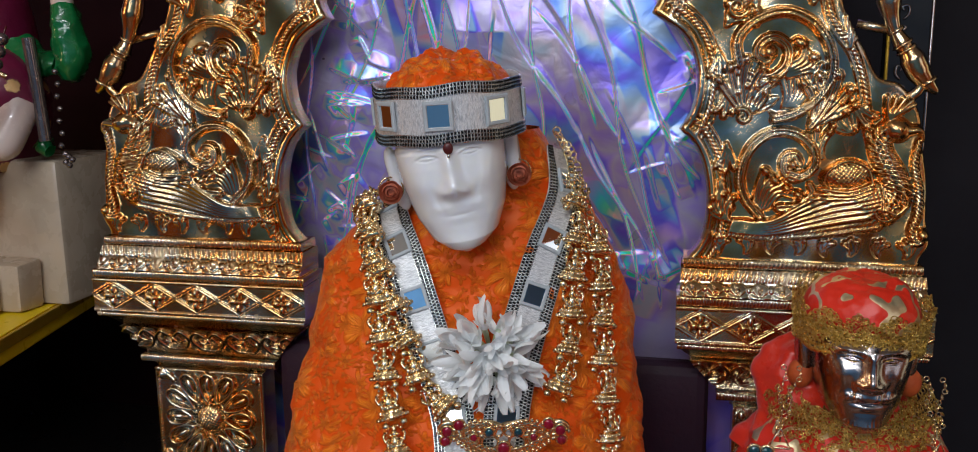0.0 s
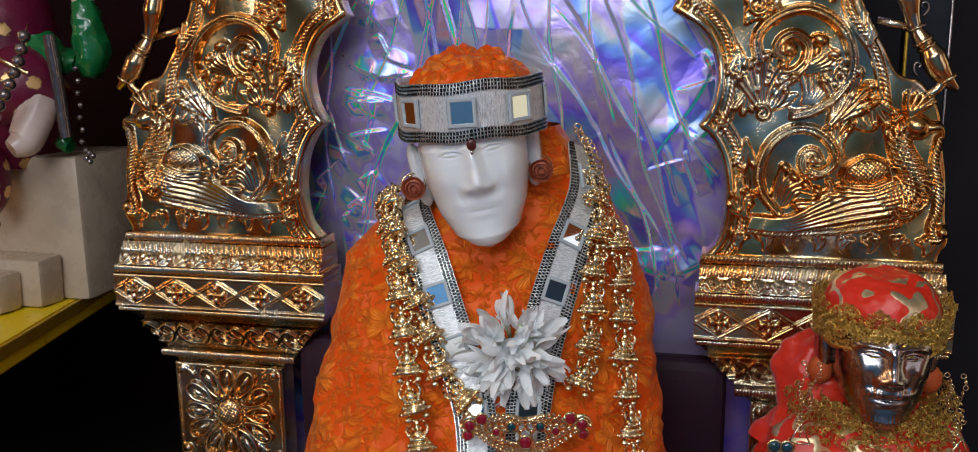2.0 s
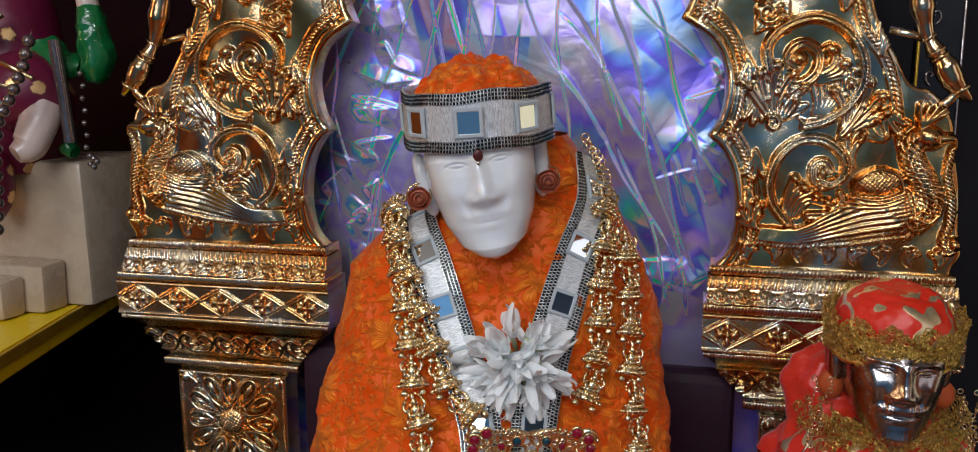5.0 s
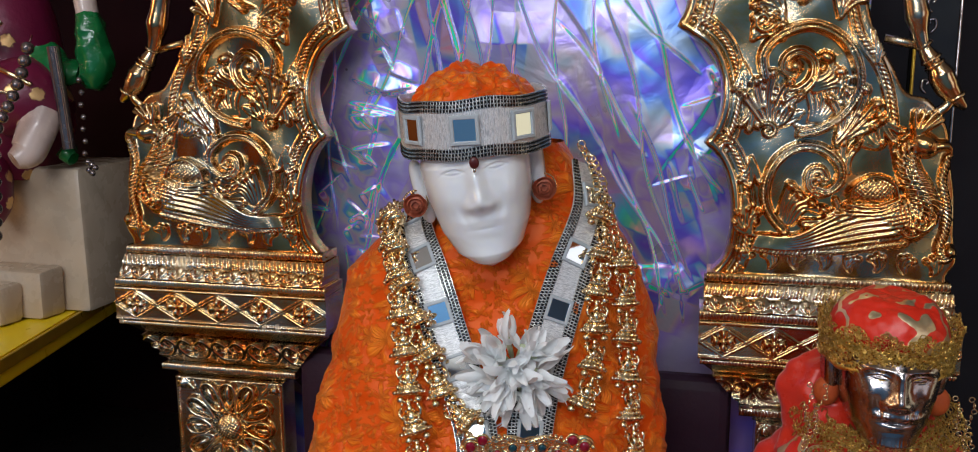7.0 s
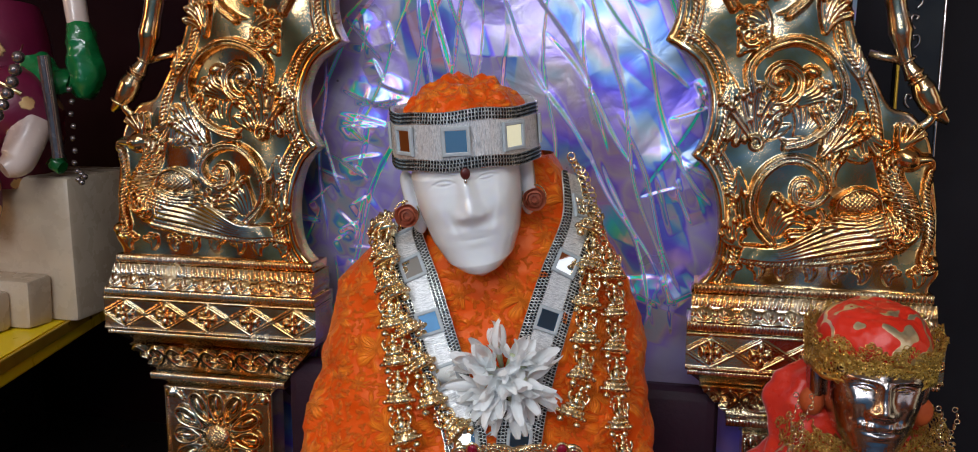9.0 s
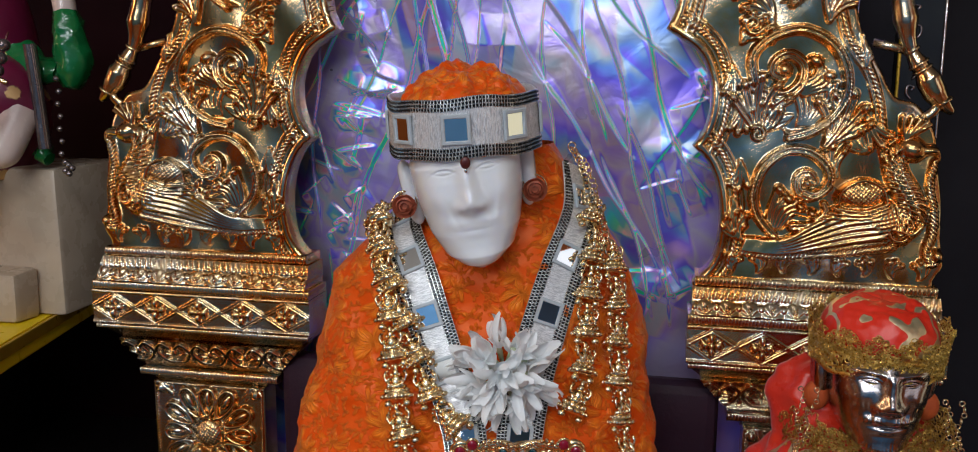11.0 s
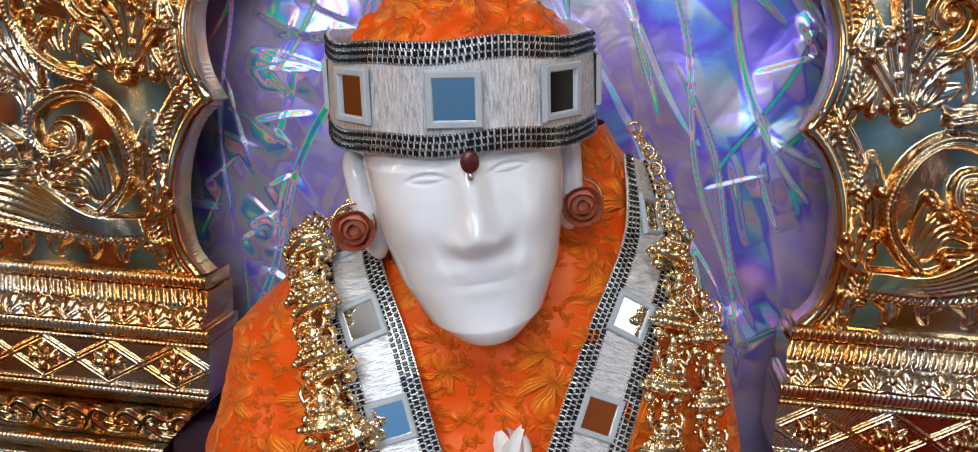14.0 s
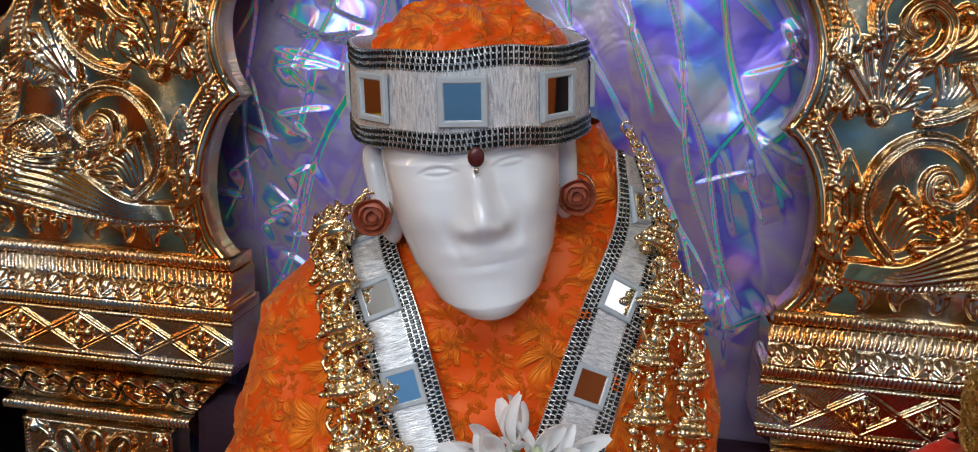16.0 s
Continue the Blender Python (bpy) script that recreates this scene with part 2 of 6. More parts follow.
def lame():
    """Silver ribbon woven with cross threads."""
    m, t, b = nodes_of("silver_woven_ribbon")
    v = coords(t)
    uv = t.nodes.new("ShaderNodeUVMap")
    mp = t.nodes.new("ShaderNodeMapping")
    mp.inputs["Scale"].default_value = (1300, 170, 1)
    t.links.new(uv.outputs[0], mp.inputs[0])
    thr = noise_tex(t, mp.outputs[0], 1.0, 3)
    big = noise_tex(t, v, 60, 3)
    t.links.new(mix(t, ramp(t, thr, [(0.36, (0, 0, 0)), (0.62, (1, 1, 1))]), (0.48, 0.49, 0.51), (0.96, 0.96, 0.96)), b.inputs["Base Color"])
    b.inputs["Metallic"].default_value = 0.42
    t.links.new(ramp(t, thr, [(0.3, (0.45,) * 3), (0.7, (0.20,) * 3)]), b.inputs["Roughness"])
    bump(t, b, op(t, "ADD", thr, op(t, "MULTIPLY", big, 0.2)), 0.9, 0.0006)
    return m


LAME = lame()


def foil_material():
    """Holographic gift-wrap film: a lavender mirror. Grating hues and crease glints are put into the base colour by
    facet tilt.
    """
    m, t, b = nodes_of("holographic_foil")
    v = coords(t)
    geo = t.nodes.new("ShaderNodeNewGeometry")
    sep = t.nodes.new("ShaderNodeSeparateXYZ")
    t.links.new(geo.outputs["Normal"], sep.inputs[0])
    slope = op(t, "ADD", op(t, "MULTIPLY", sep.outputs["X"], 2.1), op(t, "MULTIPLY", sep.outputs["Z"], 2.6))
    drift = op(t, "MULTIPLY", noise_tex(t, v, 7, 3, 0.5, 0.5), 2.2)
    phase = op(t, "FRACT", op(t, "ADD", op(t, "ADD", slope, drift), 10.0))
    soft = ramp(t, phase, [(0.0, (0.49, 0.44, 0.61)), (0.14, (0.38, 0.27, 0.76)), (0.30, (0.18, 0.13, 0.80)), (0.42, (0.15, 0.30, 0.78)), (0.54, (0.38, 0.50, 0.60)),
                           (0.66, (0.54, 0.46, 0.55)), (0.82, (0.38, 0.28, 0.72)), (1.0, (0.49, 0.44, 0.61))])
    glint_hues = ramp(t, phase, [(0.0, (1.0, 0.25, 0.40)), (0.10, (1.0, 0.75, 0.45)), (0.20, (0.06, 0.95, 0.30)), (0.40, (0.03, 0.90, 0.80)), (0.54, (0.15, 0.45, 1.0)),
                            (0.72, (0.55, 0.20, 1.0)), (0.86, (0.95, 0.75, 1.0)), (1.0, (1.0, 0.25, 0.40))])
    # painted glints: bright hues coloured in only where the film is bent hard
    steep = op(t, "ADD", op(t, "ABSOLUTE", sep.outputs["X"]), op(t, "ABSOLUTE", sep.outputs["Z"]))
    glint_mask = ramp(t, steep, [(0.26, (0, 0, 0)), (0.46, (1, 1, 1))])
    t.links.new(mix(t, glint_mask, soft, glint_hues), b.inputs["Base Color"])
    # less metallic on creases, so the painted glints stay bright whatever is mirrored
    t.links.new(op(t, "SUBTRACT", 0.60, op(t, "MULTIPLY", glint_mask, 0.30)), b.inputs["Metallic"])
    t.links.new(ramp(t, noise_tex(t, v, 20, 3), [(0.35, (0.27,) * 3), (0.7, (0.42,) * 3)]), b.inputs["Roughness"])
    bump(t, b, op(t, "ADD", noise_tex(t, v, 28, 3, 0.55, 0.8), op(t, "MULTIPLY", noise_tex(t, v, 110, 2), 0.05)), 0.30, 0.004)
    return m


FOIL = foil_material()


# ---- mesh helpers ----
def part(name, bm, material, parent=None, label="", smooth=True):
    me = bpy.data.meshes.new(name)
    bm.to_mesh(me)
    bm.free()
    for m in material if isinstance(material, (list, tuple)) else (material,):
        me.materials.append(m)
    if smooth:
        me.polygons.foreach_set("use_smooth", [True] * len(me.polygons))
    ob = new(name, me)
    if parent is not None:
        ob.parent = parent
    return tagged(ob, label)


def raw(name, verts, faces, material, parent=None, label="", smooth=True, uvs=None):
    me = bpy.data.meshes.new(name)
    me.from_pydata(verts.tolist() if isinstance(verts, np.ndarray) else [tuple(v) for v in verts], [], faces.tolist() if isinstance(faces, np.ndarray) else faces)
    me.materials.append(material)
    if uvs is not None:
        layer = me.uv_layers.new(name="UVMap")
        idx = np.empty(len(me.loops), dtype=np.int32)
        me.loops.foreach_get("vertex_index", idx)
        layer.data.foreach_set("uv", np.asarray(uvs, dtype=np.float32)[idx].ravel())
    if smooth:
        me.polygons.foreach_set("use_smooth", [True] * len(me.polygons))
    me.update()
    ob = new(name, me)
    if parent is not None:
        ob.parent = parent
    return tagged(ob, label)


def empty(name, label, category, at=(0, 0, 0), turn=0.0, group="", kind=""):
    ob = new(name)
    ob.matrix_world = pose(*at, 0, 0, turn)
    ob.empty_display_size = 0.02
    return tagged(ob, label, category, group, kind)


def box(bm, x0, x1, y0, y1, z0, z1, bevel=0.0):
    r = bmesh.ops.create_cube(bm, size=1.0, matrix=Matrix.LocRotScale(((x0 + x1) / 2, (y0 + y1) / 2, (z0 + z1) / 2), None, (x1 - x0, y1 - y0, z1 - z0)))
    if bevel:
        es = {e for v in r["verts"] for e in v.link_edges}
        bmesh.ops.bevel(bm, geom=list(es), offset=bevel, segments=2, affect="EDGES", profile=0.5)
    return bm


def smooth_path(pts, n=8):
    """A Catmull-Rom curve through the points."""
    p = np.array(pts, dtype=float)
    p = np.vstack([2 * p[0] - p[1], p, 2 * p[-1] - p[-2]])
    out = []
    for i in range(1, len(p) - 2):
        for k in range(n):
            s = k / n
            out.append(0.5 * (2 * p[i] + (p[i + 1] - p[i - 1]) * s + (2 * p[i - 1] - 5 * p[i] + 4 * p[i + 1] - p[i + 2]) * s * s
                              + (3 * p[i] - p[i - 1] - 3 * p[i + 1] + p[i + 2]) * s ** 3))
    out.append(p[-2])
    return np.array(out)


def tube(bm, pts, radii, sides=8, closed=False):
    pts = [Vector(p) for p in pts]
    n = len(pts)
    if not hasattr(radii, "__len__"):
        radii = [radii] * n
    radii = [float(a) for a in radii]
    rings, up = [], Vector((0.13, -0.97, 0.2))
    for i, p in enumerate(pts):
        a = pts[(i - 1) % n] if closed or i else p
        c = pts[(i + 1) % n] if closed or i < n - 1 else p
        d = (c - a).normalized()
        s = d.cross(up)
        if s.length < 1e-4:
            s = d.cross(Vector((1, 0, 0)))
        s.normalize()
        w = s.cross(d)
        rings.append([bm.verts.new(p + radii[i] * (math.cos(2 * math.pi * k / sides) * s + math.sin(2 * math.pi * k / sides) * w)) for k in range(sides)])
    for i in range(n if closed else n - 1):
        r0, r1 = rings[i], rings[(i + 1) % n]
        for k in range(sides):
            bm.faces.new((r0[k], r0[(k + 1) % sides], r1[(k + 1) % sides], r1[k]))
    if not closed:
        bm.faces.new(rings[0][::-1])
        bm.faces.new(rings[-1])
    return bm


def blob(bm, at, size, turn=None, u=12, v=8):
    m = Matrix.LocRotScale(at, turn, size if hasattr(size, "__len__") else (size,) * 3)
    bmesh.ops.create_uvsphere(bm, u_segments=u, v_segments=v, radius=1.0, matrix=m)
    return bm


def ring(bm, at, radius, wire, normal=(0, -1, 0), n=16, sides=6):
    q = Vector(normal).to_track_quat("Z", "Y")
    pts = [Vector(at) + q @ Vector((radius * math.cos(2 * math.pi * i / n), radius * math.sin(2 * math.pi * i / n), 0)) for i in range(n)]
    return tube(bm, pts, wire, sides, True)


# ---- relief: heights over a plane, built up from strokes ----
class Relief:
    def __init__(self, x, z):
        self.x, self.z = x, z
        self.h = np.zeros_like(x)

    def near(self, path, X, Z):
        """Distance to a path, the length along it, and its side."""
        p = np.asarray(path)
        best = np.full(X.shape, 9.0)
        along = np.zeros_like(X)
        side = np.zeros_like(X)
        length = 0.0
        for a, b in zip(p[:-1], p[1:]):
            d = b - a
            L = math.hypot(*d)
            if L < 1e-7:
                continue
            s = np.clip(((X - a[0]) * d[0] + (Z - a[1]) * d[1]) / L ** 2, 0, 1)
            dx, dz = X - a[0] - s * d[0], Z - a[1] - s * d[1]
            q = np.hypot(dx, dz)
            m = q < best
            best[m] = q[m]
            along[m] = (length + s * L)[m]
            side[m] = (d[0] * dz - d[1] * dx)[m]
            length += L
        return best, along, np.sign(side), length

    def stroke(self, pts, w0, w1, h, rope=0.0, groove=0.0, curve=True, flat=2.0):
        path = smooth_path(pts) if curve and len(pts) > 2 else np.array(pts, dtype=float)
        wm = max(w0, w1)
        (ax, az), (bx, bz) = path.min(axis=0) - wm, path.max(axis=0) + wm
        sub = (self.x > ax) & (self.x < bx) & (self.z > az) & (self.z < bz)
        if not sub.any():
            return self
        d, s, side, L = self.near(path, self.x[sub], self.z[sub])
        f = s / L
        w = w0 + (w1 - w0) * f
        k = np.clip(1 - (d / w) ** flat, 0, 1) ** 0.5
        if rope:
            k = k * (0.45 + 0.55 * np.abs(np.sin(np.pi * (s + 0.8 * side * d) / rope)))
        if groove:
            k = k * (1 - groove * np.exp(-((d / ((0.35 if groove < 0.6 else 0.62) * w)) ** 2)))
        self.h[sub] = np.maximum(self.h[sub], h * k * np.clip(0.4 + w / wm, 0, 1))
        return self

    def dome(self, x, z, a, b, h, turn=0.0, cell=0.0):
        c, s = math.cos(radians(turn)), math.sin(radians(turn))
        u, v = (self.x - x) * c + (self.z - z) * s, -(self.x - x) * s + (self.z - z) * c
        k = np.sqrt(np.clip(1 - (u / a) ** 2 - (v / b) ** 2, 0, 1))
        if cell:
            k = k * (0.82 + 0.18 * np.abs(np.sin(np.pi * (u + v) / cell) * np.sin(np.pi * (u - v) / cell)))
        self.h = np.maximum(self.h, h * k)
        return self

    def volute(self, x, z, r0, r1, a0, turns, w0, w1, h, groove=0.0, rope=0.0):
        n = int(abs(turns) * 26)
        pts = [(x + (r0 + (r1 - r0) * (i / n) ** 0.85) * math.cos(radians(a0) + 2 * math.pi * turns * i / n),
                z + (r0 + (r1 - r0) * (i / n) ** 0.85) * math.sin(radians(a0) + 2 * math.pi * turns * i / n)) for i in range(n + 1)]
        return self.stroke(pts, w0, w1, h, rope, groove, curve=False)

    def bowl(self, pts, rim, depth, w):
        """A hollow dished out behind an open rim."""
        path = smooth_path(pts, 6)
        sd, _, _ = polygon_distance(self.x, self.z, path)
        d = np.full(self.x.shape, 9.0)
        sub = sd < 0.02
        d[sub] = self.near(path, self.x[sub], self.z[sub])[0]
        inner = -depth * np.clip(-sd / (0.8 * w), 0, 1) ** 0.8 + rim * np.clip(1 - d / w, 0, 1) ** 1.3
        outer = np.maximum(self.h, rim * np.sqrt(np.clip(1 - (d / 0.0036) ** 2, 0, 1)))
        self.h = np.where(sd < 0, inner, outer)
        return self

    def plume(self, x, z, angle, length, bend, n, spread, w, h):
        """An acanthus spray: bent grooved lobes that fan from one root and end in round tips."""
        for k in range(n):
            o = k - (n - 1) / 2
            a, l = radians(angle + spread * o), length * (1 - 0.10 * abs(o))
            px, pz, pts = x, z, [(x, z)]
            for _ in range(4):
                px, pz = px + l / 4 * math.cos(a), pz + l / 4 * math.sin(a)
                a += radians(bend + 14 * o) / 4
                pts.append((px, pz))
            self.stroke(pts, 0.7 * w, 1.15 * w, h * (1 - 0.08 * abs(o)), groove=0.35)
            self.dome(px, pz, 1.2 * w, 1.0 * w, h * 1.08, math.degrees(a))
        return self

    def frond(self, x, z, angle, length, bend, w, h, lobes=5, side=1):
        """An acanthus leaf: lobes that curl off a bent midrib."""
        px, pz, a = x, z, radians(angle)
        for i in range(lobes):
            step = length / lobes
            px, pz = px + step * math.cos(a), pz + step * math.sin(a)
            a += radians(bend) / lobes
            for sg in (1, -1) if side == 0 else (side,):
                la = a + sg * radians(62)
                l = 0.42 * length * (1 - 0.6 * i / lobes)
                self.stroke([(px, pz), (px + 0.6 * l * math.cos(la), pz + 0.6 * l * math.sin(la)),
                             (px + l * math.cos(la - sg * 0.5), pz + l * math.sin(la - sg * 0.5))], w, 0.45 * w, h * 0.8, groove=0.3)
        return self.stroke([(x, z), ((x + px) / 2 + 0.1 * length * math.sin(a), (z + pz) / 2), (px, pz)], w, 0.5 * w, h, groove=0.3)


def polygon_distance(x, z, poly):
    """Signed distance to a closed outline, negative inside, and the nearest point on it."""
    p = np.asarray(poly)
    best = np.full(x.shape, 9.0)
    nx, nz = np.zeros_like(x), np.zeros_like(x)
    inside = np.zeros(x.shape, dtype=bool)
    for a, b in zip(p, np.roll(p, -1, axis=0)):
        d = b - a
        s = np.clip(((x - a[0]) * d[0] + (z - a[1]) * d[1]) / max(d @ d, 1e-12), 0, 1)
        qx, qz = a[0] + s * d[0], a[1] + s * d[1]
        q = np.hypot(x - qx, z - qz)
        m = q < best
        best[m], nx[m], nz[m] = q[m], qx[m], qz[m]
        if abs(d[1]) > 1e-12:
            inside ^= ((a[1] > z) != (b[1] > z)) & (x < a[0] + (z - a[1]) * d[0] / d[1])
    return np.where(inside, -best, best), nx, nz


def embossed_sheet(name, outline, carve, front, back, step, sign, material, parent, round_edge=0.004):
    """A plate of free outline in x and z, embossed on its front. sign -1 mirrors it."""
    o = np.asarray(outline)
    xs = np.arange(o[:, 0].min() - step, o[:, 0].max() + 2 * step, step)
    zs = np.arange(o[:, 1].min() - step, o[:, 1].max() + 2 * step, step)
    X, Z = np.meshgrid(xs, zs)
    sd, nx, nz = polygon_distance(X, Z, o)
    r = carve(Relief(X, Z), -sd)
    h = r.h - round_edge * (1 - np.sqrt(np.clip(1 - (1 - np.clip(-sd / round_edge, 0, 1)) ** 2, 0, 1)))
    inside = sd < 0
    rows, cols = X.shape
    cell = inside[:-1, :-1].astype(int) + inside[1:, :-1] + inside[:-1, 1:] + inside[1:, 1:]
    keep = cell >= 2
    used = np.zeros_like(inside)
    for dy in (0, 1):
        for dx in (0, 1):
            used[dy:rows - 1 + dy, dx:cols - 1 + dx] |= keep
    snap = used & (~inside)
    X, Z = np.where(snap, nx, X), np.where(snap, nz, Z)
    h = np.where(snap, -round_edge, h)
    idx = -np.ones(X.shape, dtype=int)
    idx[used] = np.arange(used.sum())
    verts = np.stack([sign * X[used], front - h[used], Z[used]], axis=1)
    j, i = np.nonzero(keep)
    quads = np.stack([idx[j, i], idx[j, i + 1], idx[j + 1, i + 1], idx[j + 1, i]], axis=1)
    if sign < 0:
        quads = quads[:, ::-1]
    edges = {}
    for q in quads:
        for k in range(4):
            a, b = int(q[k]), int(q[(k + 1) % 4])
            if (b, a) in edges:
                del edges[(b, a)]
            else:
                edges[(a, b)] = True
    rim = sorted({v for e in edges for v in e})
    where = {v: len(verts) + n for n, v in enumerate(rim)}
    behind = verts[rim].copy()
    behind[:, 1] = back
    faces = [tuple(q) for q in quads] + [(b, a, where[a], where[b]) for a, b in edges]
    return raw(name, np.vstack([verts, behind]), faces, material, parent)


def carved_bar(name, x0, x1, z0, z1, depth, carve, back, nx, nz, sign, material, parent):
    """A moulding: ends x0(f), x1(f) and front depth(f) over its height f = 0..1, carved by carve(relief)."""
    f = np.linspace(0, 1, nz)
    u = np.linspace(0, 1, nx)
    L, R, D = np.array([x0(a) for a in f]), np.array([x1(a) for a in f]), np.array([depth(a) for a in f])
    X = L[:, None] + (R - L)[:, None] * u[None, :]
    Z = np.repeat((z0 + (z1 - z0) * f)[:, None], nx, axis=1)
    r = carve(Relief(X, Z))
    Y = np.repeat(D[:, None], nx, axis=1) - r.h
    X = np.concatenate([X[:, :1], X, X[:, -1:]], axis=1)
    Z = np.concatenate([Z[:, :1], Z, Z[:, -1:]], axis=1)
    Y = np.concatenate([np.full((nz, 1), back), Y, np.full((nz, 1), back)], axis=1)
    X = np.concatenate([X[:1], X, X[-1:]])
    Z = np.concatenate([Z[:1], Z, Z[-1:]])
    Y = np.concatenate([np.full((1, nx + 2), back), Y, np.full((1, nx + 2), back)])
    rows, cols = X.shape
    idx = np.arange(rows * cols).reshape(rows, cols)
    q = np.stack([idx[:-1, :-1], idx[:-1, 1:], idx[1:, 1:], idx[1:, :-1]], axis=-1).reshape(-1, 4)
    if sign < 0:
        q = q[:, ::-1]
    ob = raw(name, np.stack([sign * X.ravel(), Y.ravel(), Z.ravel()], axis=1), q, material, parent)
    mod = ob.data
    mod.set_sharp_from_angle(angle=radians(60))
    return ob


# ---- the room ----
ALTAR = 0.80


def slab(name, x0, x1, y0, y1, z0, z1, material, label="", category="", kind="structure", bevel=0.0):
    ob = part(name, box(bmesh.new(), x0, x1, y0, y1, z0, z1, bevel), material, None, label, smooth=False)
    return tagged(ob, "", category, "", kind)


slab("floor", -2.7, 2.4, -2.0, 1.3, -0.1, 0.0, TILE, "brown tiled floor", "floor")
slab("ceiling", -2.7, 2.4, -2.0, 1.3, 2.5, 2.6, WHITE, "white painted ceiling", "ceiling")
slab("wall_back_maroon", -2.7, 0.10, 1.2, 1.3, 0.0, 2.5, MAROON, "dark maroon wall behind the altar", "wall")
slab("wall_back_charcoal", 0.10, 2.4, 1.2, 1.3, 0.0, 2.5, CHARCOAL, "charcoal grey wall behind the altar", "wall")
# unseen side walls, made orange to give the throne metal warm reflections
slab("wall_west", -2.8, -2.7, -2.0, 1.3, 0.0, 2.5, CREAM_WALL, "unseen side wall coloured orange for warm reflections", "wall")
slab("wall_east", 2.4, 2.5, -2.0, 1.3, 0.0, 2.5, CREAM_WALL, "unseen side wall coloured orange for warm reflections", "wall")
# added cream panel, placed where the headband mirror's reflection lands
slab("mirror_reflector", 2.365, 2.3995, 0.58, 1.12, 0.0, 2.05, CREAM_PAINT, "unseen cream panel added to the side wall for the mirrors to reflect", "door", "structure", 0.004)
slab("wall_front", -2.7, 2.4, -2.1, -2.0, 0.0, 2.5, BLUE_WALL, "plain sky blue painted wall", "wall")
slab("altar_platform", -0.95, 0.95, 0.5, 1.18, 0.0, ALTAR, BLACK, "black lacquered altar platform under the throne", "platform", "structure", 0.006)


# ---- the throne ----
INNER = [(-0.163, 1.128), (-0.178, 1.144), (-0.183, 1.161), (-0.184, 1.184), (-0.180, 1.207), (-0.172, 1.224), (-0.159, 1.237)]
INNER2 = [(-0.159, 1.237), (-0.168, 1.252), (-0.172, 1.272), (-0.170, 1.291), (-0.160, 1.31), (-0.135, 1.328)]
INNER3 = [(-0.135, 1.328), (-0.142, 1.345), (-0.143, 1.365), (-0.132, 1.39), (-0.115, 1.41)]
OUTER = [(-0.275, 1.41), (-0.282, 1.36), (-0.290, 1.325), (-0.307, 1.297), (-0.318, 1.278), (-0.336, 1.272), (-0.351, 1.252), (-0.355, 1.228),
         (-0.361, 1.198), (-0.363, 1.168), (-0.367, 1.149), (-0.360, 1.137), (-0.362, 1.128)]


NARROW = 0.925      # the east wing is slightly narrower than the west one


def offset_path(pts, d):
    p = smooth_path(pts, 6)
    t = np.gradient(p, axis=0)
    t /= np.maximum(np.linalg.norm(t, axis=1), 1e-9)[:, None]
    return p + d * np.stack([-t[:, 1], t[:, 0]], axis=1)


